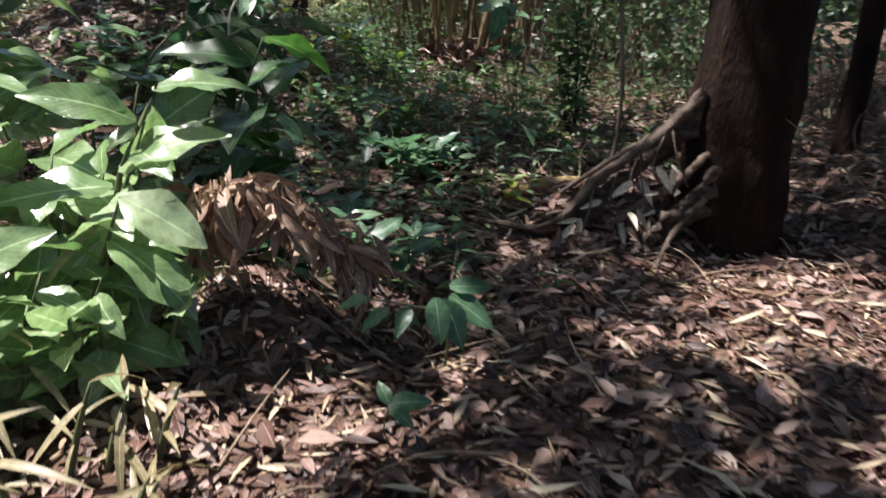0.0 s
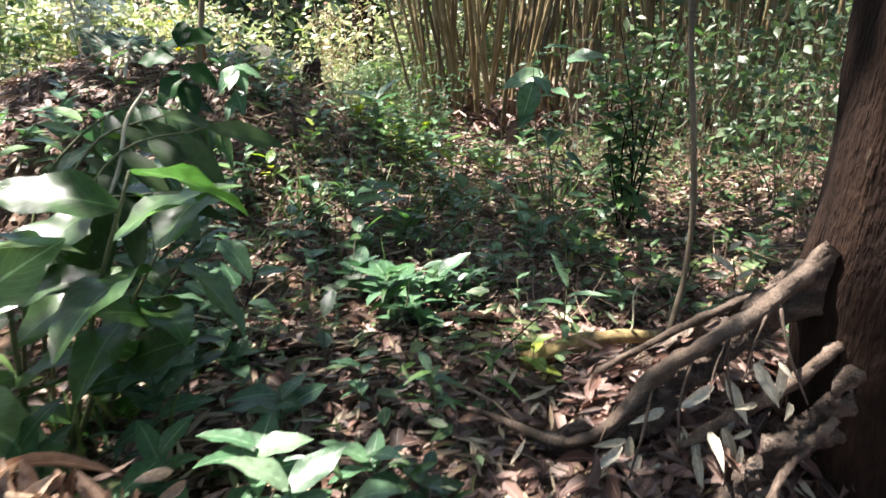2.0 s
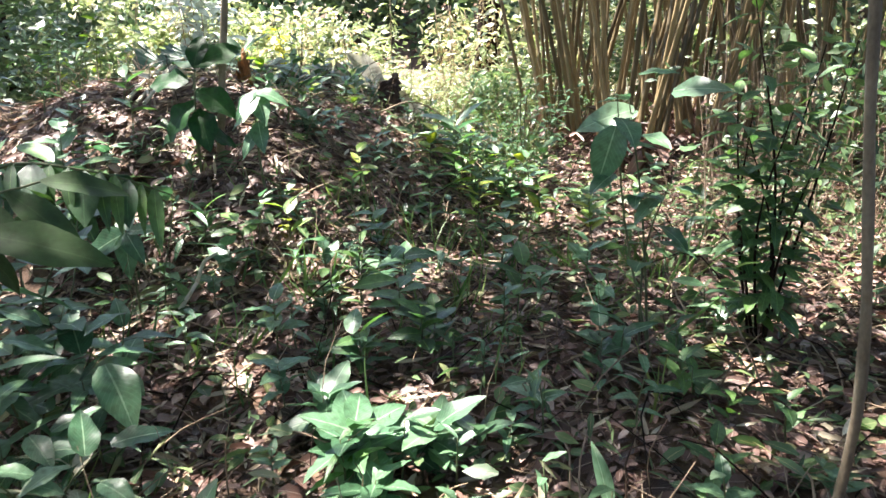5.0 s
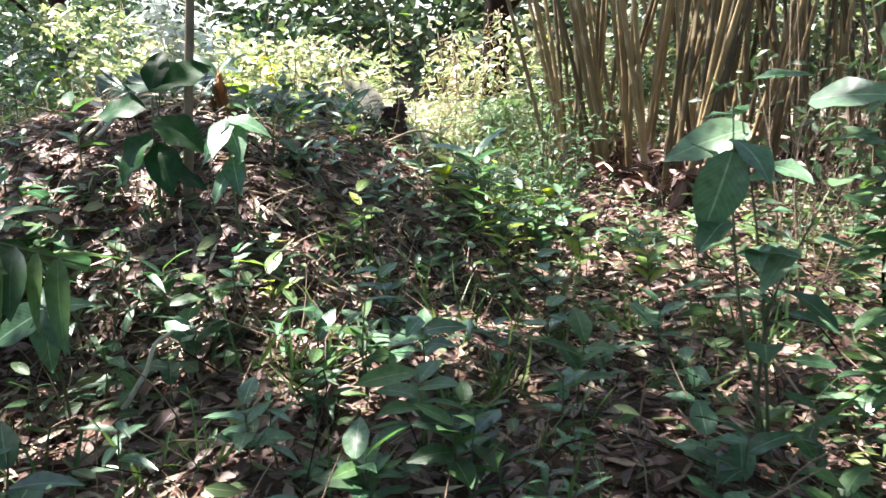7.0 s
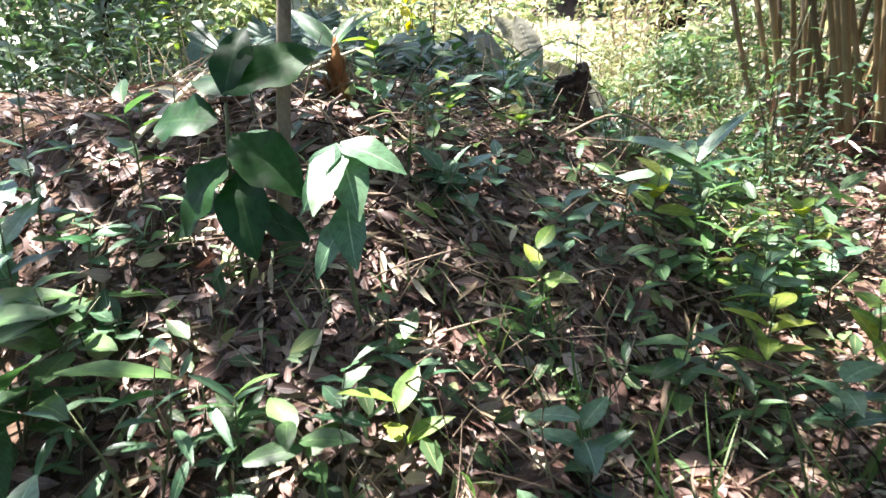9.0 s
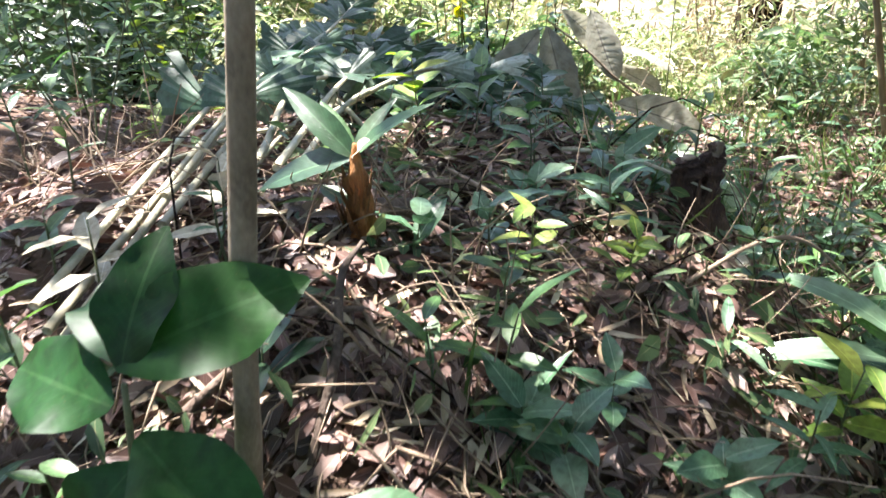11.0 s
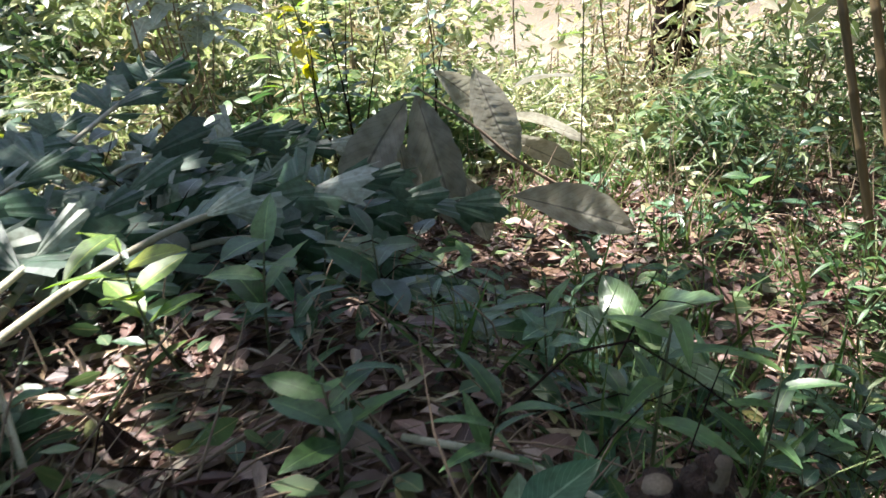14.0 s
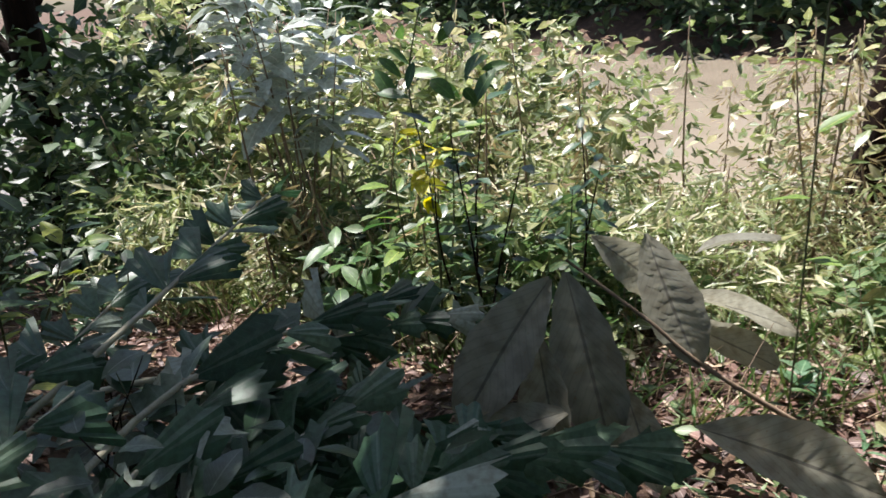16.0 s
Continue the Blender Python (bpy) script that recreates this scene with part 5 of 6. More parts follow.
# ---- second stretch seedlings
for x, y, h, c, s, b, lab in ((-1.78, 7.62, 0.28, 5, 0.17, B_OVAL_G, L_GREEN), (-1.55, 7.75, 0.2, 6, 0.15, B_OVATE, L_BROAD), (-1.3, 7.75, 0.22, 7, 0.15, B_OVATE, L_BROAD), (-1.15, 8.05, 0.3, 6, 0.17, B_LANCE_T, L_LANCE), (-0.95, 7.9, 0.25, 6, 0.15, B_OVAL_G, L_GREEN),
                              (-1.70, 8.32, 0.18, 8, 0.11, B_LIME, "little plant with bright yellow-green leaves"), (-2.05, 8.1, 0.22, 7, 0.16, B_OVATE, L_BROAD), (-2.1, 8.55, 0.2, 9, 0.16, B_OVATE, L_BROAD), (-1.9, 8.75, 0.25, 8, 0.15, B_OVATE, L_BROAD), (-2.3, 8.9, 0.3, 8, 0.16, B_OVAL_G, L_GREEN), (-1.85, 8.45, 0.3, 6, 0.19, B_LANCE_T, L_LANCE),
                              (-2.9, 9.15, 0.45, 8, 0.2, B_LIME, "plant with yellowing bright green leaves"), (-2.75, 9.3, 0.35, 7, 0.2, B_OVAL_G, L_GREEN), (-2.45, 9.5, 0.35, 8, 0.17, B_DARK, L_GREEN), (-1.75, 9.3, 0.55, 7, 0.2, B_LANCE, L_LANCE), (-1.55, 9.6, 0.5, 7, 0.18, B_LANCE, L_LANCE),
                              (-2.1, 9.7, 0.3, 9, 0.16, B_OVAL_G, L_GREEN), (-2.4, 10.1, 0.3, 8, 0.16, B_LANCE, L_LANCE), (-1.65, 10.4, 0.3, 9, 0.14, B_LANCE_T, L_LANCE), (-1.4, 10.9, 0.35, 10, 0.13, B_LANCE, L_LANCE), (-1.9, 11.2, 0.3, 9, 0.14, B_OVAL_G, L_GREEN), (-2.3, 10.9, 0.25, 7, 0.13, B_LANCE_T, L_LANCE),
                              (-1.2, 9.4, 0.3, 9, 0.15, B_LANCE, L_LANCE), (-0.9, 9.9, 0.35, 8, 0.15, B_OVATE, L_BROAD), (-0.7, 9.0, 0.3, 7, 0.15, B_OVAL_G, L_GREEN), (-2.5, 12.4, 0.3, 8, 0.14, B_LANCE, L_LANCE), (-1.6, 12.0, 0.4, 9, 0.15, B_OVAL_G, L_GREEN)):
    seedling(x, y, h, c, s, b, lab)
blade_plant(-2.0, 10.5, 3, 0.42, 0.36, B_GINGER, "clump of bright arching blades", "blade_plant", "plant", (-0.1, -0.05), 6)
rb = thing("blade_plant", -0.85, 8.5, zof(-0.85, 8.5), "plant with long blue-green blades leaning over the path", "plant")
tube("shoot", [(0, 0, 0), (-0.05, 0, 0.3), (-0.1, 0.0, 0.5)], [0.014, 0.012, 0.006], M_STEM, rb, 6, 8)
for z, d, s in ((0.32, (-1, 0.02, 0.12), 0.56), (0.40, (-1, -0.25, 0.25), 0.52), (0.46, (-0.8, 0.35, 0.45), 0.5), (0.36, (-0.9, 0.3, 0.05), 0.5), (0.48, (0.4, 0.8, 0.6), 0.45), (0.44, (0.7, -0.5, 0.5), 0.4)):
    put_leaf(rb, leaf_bank("teal_blade", M_TEAL, 4, width=0.2, seg=8, fold=0.22, droop=0.5, wave=0.05, shape=0.85), (-0.08, 0, z), d, (0, 0, 1), s, "blade")

# ---- riverside scrub in the sun
def scrub(x, y, height, radius, clumps, per, size, mat, kinds, label, name="riverside_shrub", stems=6):
    ob = thing(name, x, y, zof(x, y) - 0.05, label, "shrub", "sunlit riverside shrubs")
    for i in range(stems):
        a = uni(0, 6.28)
        e = Vector((math.cos(a) * radius * uni(0.2, 0.9), math.sin(a) * radius * uni(0.2, 0.9), height * uni(0.7, 1.1)))
        tube("stem", [(uni(-0.05, 0.05), uni(-0.05, 0.05), 0), e * 0.5 + Vector((0, 0, 0.1)), e], [0.014, 0.010, 0.004], M_TWIG, ob, 5, 7)
    pp = crown_points((0, 0, height * 0.55), max(radius, height * 0.55), 0.85, clumps, per, 0.14)
    pp = pp[pp[:, 2] > 0.02]
    part("foliage", scatter("foliage", mat, blades_at(pp, size * 0.5, size * 1.5, 0.8), kinds), ob)
    return ob


SUNNY = "sunlit yellow-green shrub on the river bank"
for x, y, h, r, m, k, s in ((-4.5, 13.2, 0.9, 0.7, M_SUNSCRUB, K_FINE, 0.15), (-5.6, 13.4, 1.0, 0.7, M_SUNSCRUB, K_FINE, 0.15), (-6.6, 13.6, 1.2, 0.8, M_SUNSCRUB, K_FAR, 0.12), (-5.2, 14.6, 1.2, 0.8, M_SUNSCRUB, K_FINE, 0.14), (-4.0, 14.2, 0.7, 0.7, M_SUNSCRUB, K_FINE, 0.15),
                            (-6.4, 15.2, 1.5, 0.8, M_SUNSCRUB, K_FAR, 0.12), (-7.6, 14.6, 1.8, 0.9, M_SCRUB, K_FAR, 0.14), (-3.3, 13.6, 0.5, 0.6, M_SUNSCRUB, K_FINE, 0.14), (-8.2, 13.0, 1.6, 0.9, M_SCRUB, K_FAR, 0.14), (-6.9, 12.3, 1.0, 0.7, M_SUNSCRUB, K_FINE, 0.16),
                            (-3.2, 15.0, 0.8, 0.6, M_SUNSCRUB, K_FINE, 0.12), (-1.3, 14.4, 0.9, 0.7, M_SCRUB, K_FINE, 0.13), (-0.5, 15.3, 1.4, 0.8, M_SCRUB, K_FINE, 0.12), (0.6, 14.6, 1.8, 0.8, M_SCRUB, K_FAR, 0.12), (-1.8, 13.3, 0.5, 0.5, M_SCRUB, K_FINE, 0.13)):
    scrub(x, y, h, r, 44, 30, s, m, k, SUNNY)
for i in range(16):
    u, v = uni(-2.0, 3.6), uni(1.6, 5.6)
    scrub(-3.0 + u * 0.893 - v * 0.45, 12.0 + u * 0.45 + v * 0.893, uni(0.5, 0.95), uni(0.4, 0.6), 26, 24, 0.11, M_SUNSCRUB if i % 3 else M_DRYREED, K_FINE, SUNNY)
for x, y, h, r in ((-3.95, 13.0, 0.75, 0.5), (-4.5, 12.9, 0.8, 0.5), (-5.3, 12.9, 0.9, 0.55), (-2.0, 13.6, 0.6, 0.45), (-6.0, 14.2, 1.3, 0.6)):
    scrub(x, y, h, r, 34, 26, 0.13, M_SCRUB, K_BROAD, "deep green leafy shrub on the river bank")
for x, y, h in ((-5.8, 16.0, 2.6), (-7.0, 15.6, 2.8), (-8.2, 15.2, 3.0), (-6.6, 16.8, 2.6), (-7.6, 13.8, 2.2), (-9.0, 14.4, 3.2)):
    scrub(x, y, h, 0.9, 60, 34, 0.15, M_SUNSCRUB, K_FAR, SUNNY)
SHEEN = "shrub with sun and sky sheen painted into pale leaves"
# Leaf colour raised to bluish white in place of reflected sun and sky.
B_SHINE = leaf_bank("sky_sheen_leaf", leaf_material("sky_sheen_leaf", [(0, (0.34, 0.40, 0.37)), (1, (0.58, 0.63, 0.62))], rough=0.28, spec=1.0, trans=0.2), 5, width=0.42, seg=7, fold=0.2, droop=0.5, wave=0.08, shape=0.9)
shrub(-6.3, 13.1, 2.75, 10, 22, 0.3, B_SHINE, SHEEN, "sheen_shrub", "shrub", 0.6, M_TWIG, low=0.6)


def reed(x, y, height, lean, label="thin upright stem with drooping dry leaves"):
    ob = thing("bank_weed", x, y, zof(x, y) - 0.03, label, "weed", "dry stems along the bank")
    tip = Vector((lean[0], lean[1], height))
    pts = [(0, 0, 0), tip * 0.5 + Vector((uni(-0.05, 0.05), uni(-0.05, 0.05), 0)), tip]
    tube("stem", pts, [0.011, 0.009, 0.004], M_TWIG, ob, 5, 8)
    path = smooth_path(pts, 60)
    n = int(height * 60)
    p = np.array([tuple(path[int(uni(12, 59))]) for _ in range(n)])
    d = rng.normal(size=(n, 3))
    d[:, 2] = -np.abs(d[:, 2]) * 0.8
    p = p + d * 0.06
    m = poses(p, d, rng.normal(size=(n, 3)) + np.array([0, 0, 0.7]), rng.uniform(0.07, 0.16, n))
    part("foliage", scatter("foliage", M_DRYREED if uni(0, 1) < 0.6 else M_SUNSCRUB, m, K_FINE), ob)


for i in range(58):
    u, v = uni(-2.6, 4.2), uni(1.2, 6.4)
    x, y = -3.0 + u * 0.893 - v * 0.45, 12.0 + u * 0.45 + v * 0.893
    reed(x, y, uni(0.7, 1.9) + 0.1 * v, (uni(-0.35, 0.35), uni(-0.35, 0.35)))

# tall leafy sapling with yellow leaves before the water
B_YELLOW = leaf_bank("yellow_leaf", leaf_material("yellowing_leaf", [(0, (0.30, 0.34, 0.03)), (0.6, (0.45, 0.42, 0.03)), (1, (0.58, 0.50, 0.06))], trans=0.45, vein=0.3), 4, width=0.42, seg=7, fold=0.2, droop=0.5, wave=0.1, shape=0.85)
yl = thing("yellow_leaf_shrub", -4.5, 12.28, zof(-4.5, 12.28) - 0.03, "slender shrub topped with bright yellow leaves", "shrub")
tube("stem", [(0, 0, 0), (0.03, 0.02, 0.7), (0.0, 0.0, 1.42)], [0.010, 0.008, 0.004], M_STEM, yl, 6, 10)
for i in range(13):
    put_leaf(yl, B_YELLOW, (uni(-0.05, 0.05), uni(-0.05, 0.05), uni(1.02, 1.45)), rand_dir(-50, 30, 2.4 * i), (uni(-0.4, 0.4), uni(-0.8, 0.1), 0.8), uni(0.14, 0.22))
tube("stem", [(0, 0, 1.3), (-0.05, 0.0, 1.7), (0.1, 0.05, 2.25)], [0.006, 0.005, 0.003], M_STEM, yl, 5, 8)
for i in range(34):
    put_leaf(yl, B_OVAL_G, (uni(-0.3, 0.5), uni(-0.25, 0.25), uni(1.5, 2.35)), rand_dir(-60, 20, 2.4 * i), (uni(-0.5, 0.5), uni(-0.9, 0.1), 0.7), uni(0.13, 0.22))
ys = shrub(-4.7, 12.55, 1.75, 3, 9, 0.2, B_LIME, "young shrub with large yellow-green leaves", "yellow_leaf_shrub", "shrub", 0.35, low=0.5)
shrub(-4.2, 12.3, 1.9, 4, 15, 0.15, B_DARK, "thin shrub with sparse dark leaves before the river", "thin_shrub", "shrub", 0.5, M_BARK, low=0.4)
shrub(-3.75, 12.7, 1.5, 3, 13, 0.13, B_DARK, "thin shrub with sparse dark leaves before the river", "thin_shrub", "shrub", 0.2, M_BARK, low=0.5)
shrub(-0.75, 10.3, 1.1, 4, 8, 0.16, B_LANCE, "low bush with narrow leaves", "leafy_bush", "bush", 0.4)
shrub(-5.0, 12.2, 0.8, 5, 10, 0.22, B_OVAL_G, "low bush with large green leaves", "leafy_bush", "bush", 0.5)
shrub(-6.0, 11.0, 1.0, 6, 10, 0.2, B_DARK, "low bush with dark glossy leaves", "leafy_bush", "bush", 0.6)

# ---- woods on the far bank and round about
def woods(name, label, centres, height, radius, clumps, per, size, mat):
    pts = []
    for cx, cy in centres:
        c = crown_points((cx, cy, zof(cx, cy) + height * uni(0.4, 0.6)), radius, height / (2 * radius) * 1.1, clumps, per, 0.5)
        pts.append(c)
    ob = new(name, scatter(name, mat, blades_at(np.concatenate(pts), size * 0.5, size * 1.5, 0.9), K_FAR))
    return tagged(ob, label, "woods", kind="stuff")


far_c, low_c = [], []
for i in range(44):
    x = -75 + i * 2.4
    y = (28.6 - 0.42 * x) / 0.907
    far_c += [(x, y + uni(0, 1.0))]
    low_c += [(x, y - 0.6), (x + 1.2, y - 0.3)]
woods("far_woods", "dark dense woods on the far river bank", far_c, 9.0, 2.4, 24, 22, 0.7, M_FARLEAF)
woods("far_bushes", "low bushes along the far water line", low_c, 2.6, 1.2, 7, 24, 0.5, M_FARLEAF)
side_c = [(-10.5 + uni(-1, 1), 11.2 + k * 1.6) for k in range(3)] + [(-11, 16), (-12, 19), (-10.5, 13.5), (-12.5, 15.5), (-13.5, 12.5), (-9.8, 17.5), (-14, 18), (2.5, 14.8), (4.5, 14), (6.5, 12.5), (7, 9.5), (8, 6), (6.5, 3.5), (6, 0.5), (-5.2, 4.6), (-4.6, 2.4), (-5, -1), (0, -5.5), (4, -5), (-3, -5)]
woods("thicket", "dense green thicket round the clearing", side_c, 3.4, 1.3, 32, 34, 0.22, M_FARLEAF)
thin_c = [(1.8, 16.4), (-4.6, 6.5), (3.0, 8.6), (3.6, 7.0), (2.6, 10.0), (-8.0, 12.0), (-7.0, 10.4), (2.2, 7.6), (2.0, 9.2), (3.4, 9.8)]
woods("undergrowth", "green leafy undergrowth", thin_c, 1.2, 0.9, 22, 28, 0.10, M_FARLEAF)
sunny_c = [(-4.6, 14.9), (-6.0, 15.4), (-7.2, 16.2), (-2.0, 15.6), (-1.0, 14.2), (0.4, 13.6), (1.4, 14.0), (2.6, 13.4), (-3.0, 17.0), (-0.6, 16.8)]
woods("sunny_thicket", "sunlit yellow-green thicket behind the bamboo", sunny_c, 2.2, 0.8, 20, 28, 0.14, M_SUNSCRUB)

# ---- more seedlings strewn over the floor
L_MORE = {id(B_OVATE): L_BROAD, id(B_OVAL_G): L_GREEN, id(B_LANCE): L_LANCE, id(B_LANCE_T): L_LANCE, id(B_DARK): L_GREEN, id(B_LIME): "bright yellow-green seedling in the litter"}
for x0, y0, x1, y1, n in ((-1.1, 4.6, 1.0, 6.6, 34), (-2.3, 5.6, 0.4, 7.6, 40), (-3.2, 8.2, -1.2, 10.2, 26), (-2.6, 10.0, -0.8, 12.6, 36), (-0.8, 7.4, 1.8, 10.0, 26), (1.0, 4.8, 2.8, 8.0, 18), (-1.0, 3.0, 0.2, 4.6, 16), (-3.3, 6.4, -2.0, 7.4, 9), (-2.6, 6.8, -1.2, 7.9, 9)):
    for i in range(n):
        bank = (B_OVATE, B_LANCE_T, B_LANCE, B_OVAL_G, B_LANCE, B_LANCE_T, B_OVATE, B_DARK, B_OVATE)[int(rng.integers(9))]
        seedling(uni(x0, x1), uni(y0, y1), uni(0.08, 0.3), int(rng.integers(4, 8)), uni(0.09, 0.17), bank, L_MORE[id(bank)])

# ---- litter, grass and twigs on the ground
def spread(count, boxes):
    xy = []
    tot = sum((b[2] - b[0]) * (b[3] - b[1]) * b[4] for b in boxes)
    for b in boxes:
        n = int(count * (b[2] - b[0]) * (b[3] - b[1]) * b[4] / tot)
        xy.append(np.stack([rng.uniform(b[0], b[2], n), rng.uniform(b[1], b[3], n)], axis=1))
    return np.concatenate(xy)


def ground_normals(xy):
    e = 0.05
    gx_ = (land(xy[:, 0] + e, xy[:, 1]) - land(xy[:, 0] - e, xy[:, 1])) / (2 * e)
    gy_ = (land(xy[:, 0], xy[:, 1] + e) - land(xy[:, 0], xy[:, 1] - e)) / (2 * e)
    n = np.stack([-gx_, -gy_, np.ones(len(xy))], axis=1)
    return n / np.linalg.norm(n, axis=1, keepdims=True)


def litter(name, label, count, boxes, lo, hi, lift, mat=M_LITTER, kinds=K_LITTER, tilt=0.35):
    xy = spread(count, boxes)
    n = len(xy)
    z = land(xy[:, 0], xy[:, 1]) + 0.012 + np.abs(rng.normal(0, lift, n))
    d = rng.normal(size=(n, 3))
    d[:, 2] *= 0.3
    nn = ground_normals(xy)
    d = d - nn * np.sum(d * nn, axis=1, keepdims=True) * 0.8
    m = poses(np.stack([xy[:, 0], xy[:, 1], z], axis=1), d, nn + rng.normal(size=(n, 3)) * tilt, rng.uniform(lo, hi, n))
    return tagged(new(name, scatter(name, mat, m, kinds)), label, "leaf litter", kind="stuff")


NEAR = [(-1.8, 0.6, 2.6, 5.0, 1.3), (-2.6, 5.0, 2.6, 8.0, 1.1), (-4.4, 6.4, -0.6, 10.2, 1.0), (-1.2, 8.0, 2.4, 11.0, 0.6), (-4.6, 10.2, -0.4, 13.2, 0.7), (-7.5, 10.0, -4.6, 14.0, 0.4), (-4.0, 13.2, 0.0, 16.0, 0.5), (2.6, 0.5, 4.5, 8.0, 0.4), (-4.5, 2.0, -1.8, 6.4, 0.4), (-9.0, 6.0, -4.4, 12.0, 0.3)]
litter("leaf_litter", "layer of curled brown dead leaves on the soil", 62000, NEAR, 0.035, 0.115, 0.018)
litter("bamboo_leaf_litter", "pale narrow dead bamboo leaves over the litter", 9000, NEAR, 0.08, 0.17, 0.022, leaf_material("bamboo_litter", [(0, (0.22, 0.15, 0.09)), (0.5, (0.36, 0.27, 0.18)), (1, (0.58, 0.50, 0.38))], island=True, rough=0.5, trans=0.12, vein=0.2), [K_DRY[0], K_DRY[3]])
litter("large_dead_leaves", "large curled dead leaves, some bleached pale", 1500, NEAR, 0.1, 0.18, 0.03, M_LITTER, K_LITTER, 0.5)
litter("low_greenery", "scattered small green leaves of ground plants", 7000, [(-2.6, 4.2, 1.8, 9.0, 1), (-3.6, 8.0, -0.4, 12.5, 1.3), (-2.0, 2.8, 0.4, 5, 0.8), (0.8, 5, 2.6, 11, 1.0), (-1.2, 8.5, 2.0, 11, 1.0)], 0.05, 0.13, 0.08, M_SCRUB, K_LANCE + K_BROAD, 0.6)
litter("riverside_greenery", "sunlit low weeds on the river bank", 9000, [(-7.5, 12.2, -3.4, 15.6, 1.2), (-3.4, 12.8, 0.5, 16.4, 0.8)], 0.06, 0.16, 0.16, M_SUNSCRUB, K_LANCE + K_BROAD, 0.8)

xy = spread(5200, [(-2.2, 5.2, 0.8, 7.5, 0.6), (-2.4, 8.8, -0.6, 12.0, 1.3), (-7.2, 12.0, -2.4, 15.0, 1.6), (-3, 12, 0.5, 16.5, 1.0), (-1.8, 2.2, -0.9, 4.5, 1.0)])
cl = xy[rng.integers(0, len(xy), 900)][rng.integers(0, 900, len(xy))] + rng.normal(size=(len(xy), 2)) * 0.05
gz = land(cl[:, 0], cl[:, 1])
gd = rng.normal(size=(len(cl), 3)) * 0.5
gd[:, 2] = 1.0
m = poses(np.stack([cl[:, 0], cl[:, 1], gz], axis=1), gd, rng.normal(size=(len(cl), 3)), rng.uniform(0.15, 0.42, len(cl)))
tagged(new("grass", scatter("grass", M_GRASS, m, K_GRASS)), "thin tufts of long green grass blades", "grass", kind="stuff")

tv, tf, tu, off = [], [], [], 0
for x, y in spread(520, NEAR):
    a, ln = uni(0, 6.28), uni(0.15, 0.6)
    dx, dy = math.cos(a) * ln, math.sin(a) * ln
    bx, by = math.cos(a + 1.57) * ln * uni(-0.15, 0.15), math.sin(a + 1.57) * ln * uni(-0.15, 0.15)
    up = uni(0.0, 0.07)
    r = uni(0.0025, 0.007)
    v, f, u = tube_arrays([(x, y, zof(x, y) + 0.03), (x + dx / 2 + bx, y + dy / 2 + by, zof(x + dx / 2, y + dy / 2) + 0.045 + up), (x + dx, y + dy, zof(x + dx, y + dy) + 0.03 + up)], [r, r * 0.8, r * 0.4], 5, 5)
    tv.append(v), tf.append(f + off), tu.append(u)
    off += len(v)
tagged(new("fallen_twigs", mesh_of("fallen_twigs", np.concatenate(tv), np.concatenate(tf), M_TWIG, np.concatenate(tu))), "thin dry twigs strewn over the litter", "twigs", kind="stuff")


def stick(a, b, r, label, mat=None, name="fallen_stick", category="stick", sag=0.03, rough=0.2):
    za, zb = zof(a[0], a[1]) + (a[2] if len(a) > 2 else r), zof(b[0], b[1]) + (b[2] if len(b) > 2 else r)
    ob = thing(name, a[0], a[1], za, label, category)
    d = Vector((b[0] - a[0], b[1] - a[1], zb - za))
    tube("wood", [(0, 0, 0), d * 0.35 + Vector((0.01, 0.02, sag)), d * 0.7 + Vector((-0.02, 0.01, sag)), d], [r, r * 0.95, r * 0.8, r * 0.5], mat or M_TWIG, ob, 9, 16, rough, a[0] * 3)
    return ob


stick((0.38, 4.38), (1.02, 4.6, 0.1), 0.045, "short yellowish rotting log by the roots", M_LOG, "fallen_log", "log")
stick((-0.15, 4.75), (0.35, 4.85), 0.03, "dark half-buried rotting branch", M_BARK, "fallen_branch", "branch")
stick((-0.85, 4.3), (-0.2, 4.45), 0.022, "dark rotting branch lying on leaves", M_BARK, "fallen_branch", "branch")
stick((0.85, 4.55, 0.03), (0.95, 4.75, 0.32), 0.005, "bleached white forked twig", M_PALEWOOD)
stick((0.7, 4.75, 0.03), (1.1, 4.5, 0.1), 0.005, "bleached white twig on the litter", M_PALEWOOD)
stick((-0.55, 7.1), (-0.1, 6.6), 0.012, "dry brown stick on the litter")
stick((-0.9, 7.6), (-0.75, 7.15), 0.014, "dry brown stick on the litter")
stick((-1.62, 5.85, 0.1), (-1.5, 6.05, 0.3), 0.011, "pale dry stick in the bush", M_PALEWOOD)
stick((-2.75, 8.3), (-2.15, 8.7), 0.022, "brown branch lying on the mound", M_ROOT, "fallen_branch", "branch")
stick((-2.45, 8.05), (-2.2, 8.25), 0.03, "pale reddish broken branch", M_ROOT, "fallen_branch", "branch")
stick((-2.5, 8.6, 0.08), (-1.75, 8.05, 0.05), 0.008, "long thin bent twig")
stick((-1.55, 8.4, 0.06), (-1.1, 9.1, 0.25), 0.008, "long thin bent twig", None, "fallen_stick", "stick", 0.14)
stick((-2.2, 9.0, 0.1), (-1.6, 8.95, 0.22), 0.008, "pale stick leaning on the stump", M_PALEWOOD)
stick((-2.35, 7.15, 0.05), (-2.1, 7.5, 0.1), 0.014, "twisted pale root on the mound edge", M_ROOT, "exposed_root", "root", 0.06)
stick((-2.05, 7.2, 0.02), (-2.2, 7.65, 0.12), 0.012, "twisted pale root on the mound edge", M_ROOT, "exposed_root", "root", 0.06)
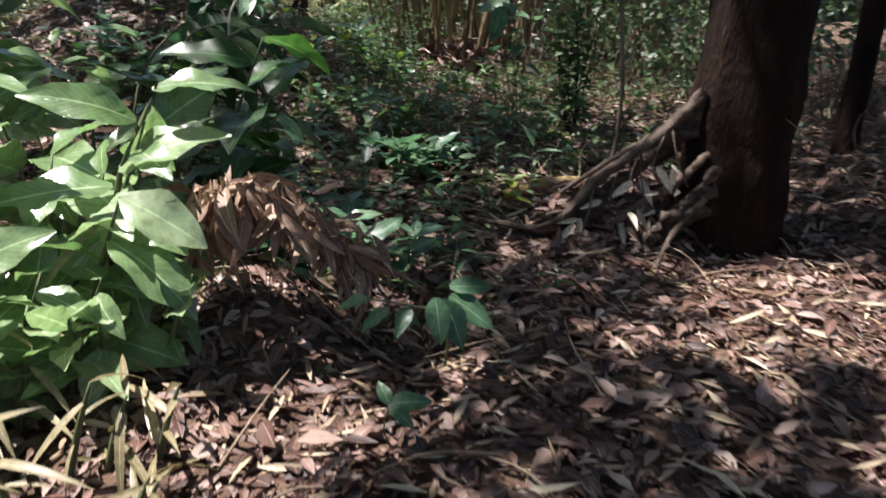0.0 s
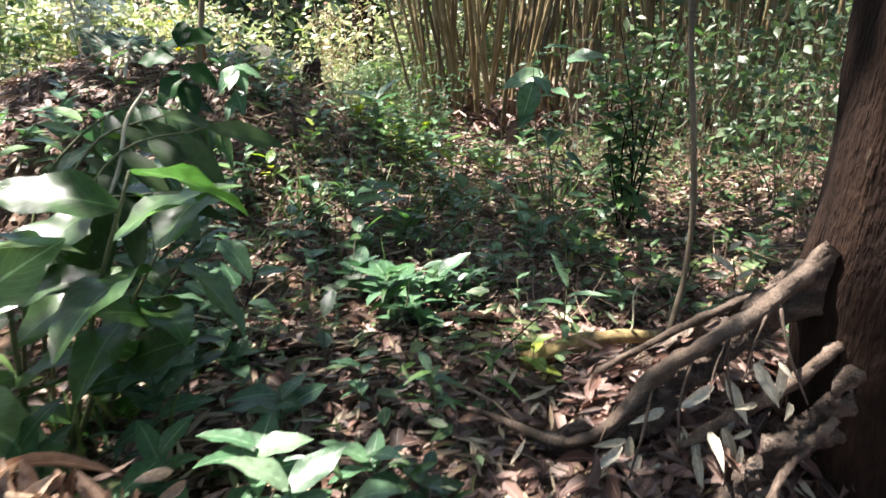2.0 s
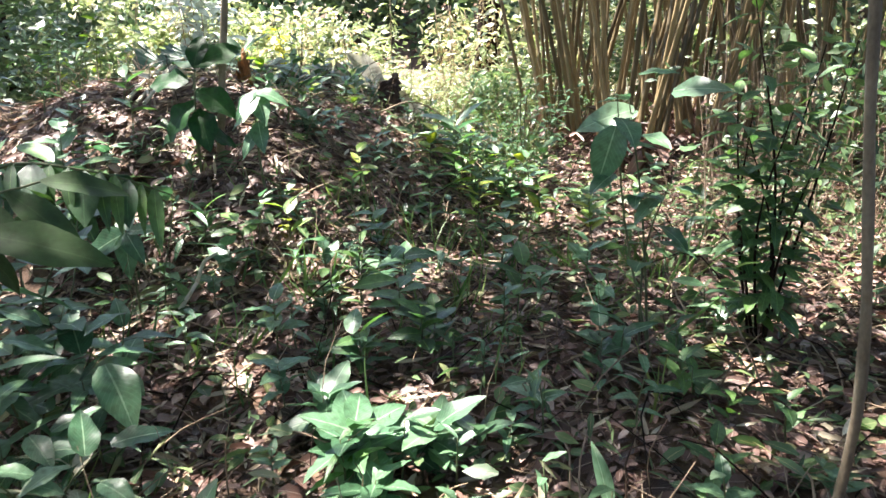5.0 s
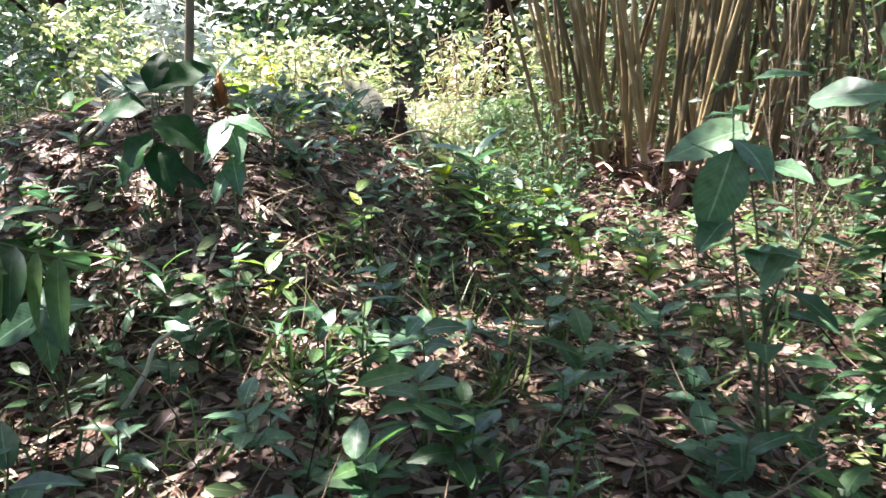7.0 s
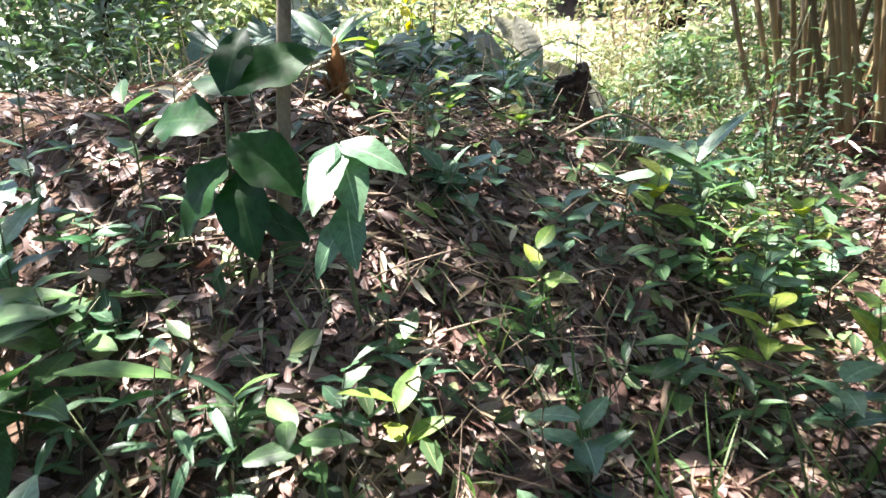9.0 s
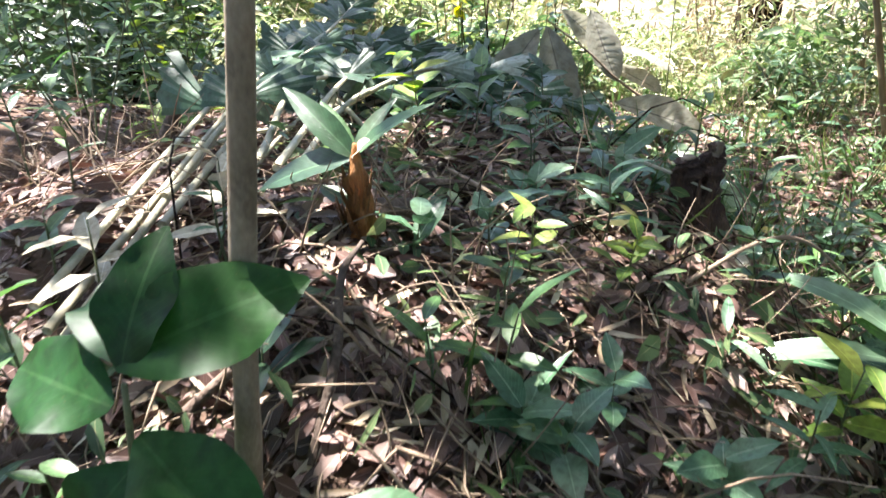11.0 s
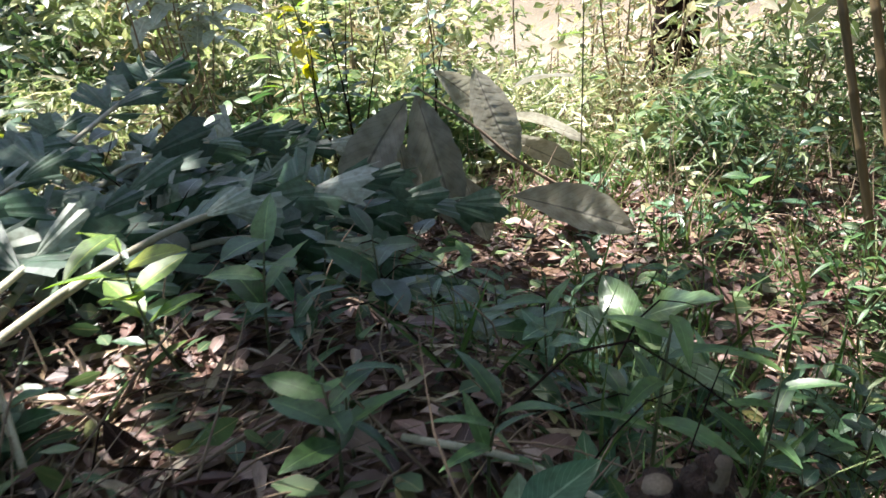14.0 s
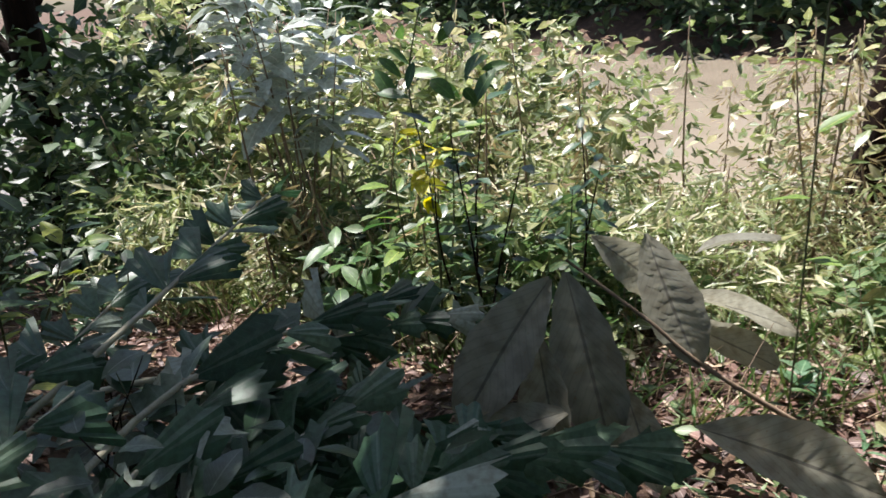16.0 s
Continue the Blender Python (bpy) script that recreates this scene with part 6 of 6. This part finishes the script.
stick((-2.0, 11.9, 0.05), (-1.75, 12.7, 0.05), 0.02, "dead branch in a patch of sun", M_ROOT, "fallen_branch", "branch")


def brush(name, label, count, place, lo, hi, up, mat=None, sag=0.12):
    """Thin dead stems standing and leaning out of the litter, in one mesh."""
    tv, tf, tu, off = [], [], [], 0
    for _ in range(count):
        x, y = place()
        ln, a, t = uni(lo, hi), uni(0, 6.28), radians(uni(*up))
        d = Vector((math.cos(a) * math.cos(t), math.sin(a) * math.cos(t), math.sin(t))) * ln
        side = Vector((-math.sin(a), math.cos(a), 0)) * ln * uni(-0.18, 0.18)
        p = Vector((x, y, zof(x, y) - 0.01))
        r = uni(0.0018, 0.0045)
        v, f, u = tube_arrays([p, p + d * 0.5 + side, p + d + Vector((0, 0, -sag * ln))], [r, r * 0.8, r * 0.35], 4, 5, cap=False)
        tv.append(v), tf.append(f + off), tu.append(u)
        off += len(v)
    return tagged(new(name, mesh_of(name, np.concatenate(tv), np.concatenate(tf), mat or M_TWIG, np.concatenate(tu))), label, "dead stems", kind="stuff")


def on_ring(cx, cy, r0, r1):
    def place():
        a, r = uni(0, 6.28), uni(r0, r1)
        return cx + math.cos(a) * r, cy + math.sin(a) * r
    return place


brush("dry_brush", "thin dead stems and rootlets sticking out of the mound", 900, on_ring(-3.0, 8.2, 0.3, 2.3), 0.12, 0.5, (-10, 70))
brush("dead_stems", "thin dry stems standing among the plants", 500, lambda: (uni(-2.2, 2.4), uni(4.4, 9.5)), 0.15, 0.6, (10, 85))
brush("bank_stems", "dry stalks of weeds on the sunny bank", 700, lambda: (uni(-7.0, -0.8), uni(11.8, 15.2)), 0.3, 0.9, (35, 88))
heap = [(1.0, 3.6, 1.5, 4.3, 1.0), (0.6, 3.5, 1.1, 4.4, 0.6)]
litter("root_debris", "pale withered leaves caught between the roots", 1700, heap, 0.05, 0.15, 0.06, M_LITTER, K_LITTER + K_DRY[:1], 0.9)
brush("hanging_roots", "pale rootlets hanging from the mound edge", 420, lambda: (uni(-2.6, -1.2), uni(6.9, 8.0)), 0.12, 0.45, (-45, 30))
brush("young_bamboo_stems", "thin upright stems of young bamboo", 420, lambda: (uni(0.9, 4.2), uni(7.4, 11.4)), 0.6, 1.9, (70, 89))
brush("slope_sticks", "grey dead sticks and stalks on the slope", 220, lambda: (uni(1.9, 3.8), uni(3.4, 6.4)), 0.4, 1.2, (5, 80))
# Bushes added to darken the slope beyond the large tree.
shrub(2.9, 5.6, 0.9, 5, 16, 0.12, B_DARK, "low bush with small dark leaves added to dim the slope", "leafy_bush", "bush", 0.5)
shrub(3.2, 4.4, 0.8, 5, 16, 0.12, B_DARK, "low bush with small dark leaves added to dim the slope", "leafy_bush", "bush", 0.5)
shrub(2.3, 6.9, 1.0, 5, 16, 0.12, B_LANCE, "low bush with narrow leaves", "leafy_bush", "bush", 0.5)
# bright green growth on the shoulder of the mound
for i in range(26):
    bank = (B_LIME, B_OVAL_G, B_LANCE, B_OVAL_G, B_OVATE)[i % 5]
    seedling(uni(-1.15, -0.3), uni(7.9, 9.2), uni(0.22, 0.5), int(rng.integers(6, 10)), uni(0.12, 0.18), bank, "leafy green plant on the shoulder of the mound" if bank is not B_LIME else "bright yellow-green plant on the shoulder of the mound")
# growth on the crest of the mound
for x, y, h, n, s, bank in ((-2.7, 7.0, 0.4, 7, 0.16, B_OVAL_G), (-3.0, 6.75, 0.45, 8, 0.16, B_DARK), (-3.5, 7.1, 0.5, 8, 0.17, B_OVAL_G), (-3.3, 7.6, 0.35, 7, 0.14, B_LANCE), (-2.6, 7.5, 0.35, 6, 0.16, B_PALE), (-2.75, 7.25, 0.35, 6, 0.18, B_PALE), (-3.7, 7.7, 0.5, 8, 0.16, B_LANCE_T), (-4.0, 7.2, 0.5, 8, 0.18, B_OVATE), (-1.9, 7.95, 0.3, 7, 0.13, B_LIME), (-1.6, 7.5, 0.25, 6, 0.14, B_OVATE)):
    seedling(x, y, h, n, s, bank, "leafy plant growing on the mound" if bank is not B_PALE else "withered plant with bleached leaves on the mound")
# leafy cover on the flank of the mound that faces the start
for x, y, h, n, s, bank in ((-2.5, 6.45, 0.42, 9, 0.2, B_OVAL_G), (-2.85, 6.5, 0.5, 9, 0.22, B_OVATE), (-1.85, 6.4, 0.3, 8, 0.17, B_LANCE), (-1.55, 6.2, 0.28, 8, 0.17, B_OVATE), (-0.75, 7.25, 0.4, 9, 0.18, B_OVAL_G), (-0.55, 7.7, 0.45, 9, 0.18, B_LIME), (-0.7, 8.2, 0.4, 9, 0.17, B_LANCE),
                            (-0.3, 7.4, 0.35, 8, 0.17, B_OVATE), (-3.3, 6.3, 0.55, 9, 0.22, B_OVAL_G), (-1.25, 7.15, 0.22, 7, 0.14, B_OVAL_G), (-1.4, 6.75, 0.2, 7, 0.15, B_LANCE_T), (-0.2, 8.0, 0.4, 9, 0.17, B_LIME), (-0.6, 6.35, 0.3, 8, 0.17, B_OVATE), (0.25, 7.6, 0.4, 9, 0.17, B_LIME), (0.0, 6.3, 0.3, 8, 0.16, B_OVAL_G)):
    seedling(x, y, h, n, s, bank, "leafy green plant at the foot of the mound" if bank is not B_LIME else "bright yellow-green plant at the foot of the mound")
litter("leaf_fragments", "small broken bits of dead leaves", 26000, NEAR[:5], 0.015, 0.045, 0.012, M_LITTER, K_FAR + K_FINE[:1], 0.6)
for x, y, h, n, s, bank in ((-1.1, 11.3, 0.7, 16, 0.11, B_LANCE), (-0.6, 10.7, 0.8, 16, 0.11, B_DARK), (-0.9, 12.2, 0.9, 16, 0.11, B_LANCE), (-1.5, 12.6, 0.7, 16, 0.10, B_DARK), (-0.3, 11.6, 0.9, 14, 0.11, B_OVAL_G), (-1.2, 10.2, 0.5, 14, 0.11, B_DARK), (-0.5, 9.6, 0.7, 14, 0.12, B_LANCE_T)):
    shrub(x, y, h, 5, n, s, bank, "low fine-leaved bush near the bank", "leafy_bush", "bush", 0.4)
for x, y, h, n, s, bank in ((-5.1, 8.9, 1.2, 12, 0.2, B_LANCE), (-5.6, 9.9, 1.4, 12, 0.2, B_OVAL_G), (-4.9, 9.6, 0.9, 12, 0.18, B_LIME), (-6.2, 10.6, 1.5, 12, 0.2, B_LIME)):
    shrub(x, y, h, 5, n, s, bank, "tall airy bush with hanging green leaves", "tall_bush", "bush", 0.7)
brush("dark_twigs", "thin dark arching twigs over the litter", 260, lambda: (uni(-3.0, 1.6), uni(4.2, 10.8)), 0.4, 1.0, (8, 50), M_BARK, 0.45)
brush("mound_twigs", "long thin twigs lying over the mound", 310, lambda: (uni(-3.2, -1.2), uni(7.2, 9.4)), 0.12, 0.42, (2, 30), None, 0.2)
stick((-2.36, 7.86, 0.03), (-2.16, 8.12, 0.05), 0.02, "thick pale pinkish root stub", M_ROOT, "exposed_root", "root", 0.02)
stick((-2.25, 7.7, 0.02), (-2.05, 7.95, 0.04), 0.014, "thick pale pinkish root stub", M_ROOT, "exposed_root", "root", 0.02)
stick((-1.3, 4.2, 0.3), (-0.75, 4.5, 0.06), 0.006, "thin pale twig leaning on the bush", M_PALEWOOD)
stick((-1.15, 3.9, 0.75), (-1.1, 4.3, 1.22), 0.009, "bent pale stem among the leaves", M_PALEWOOD)
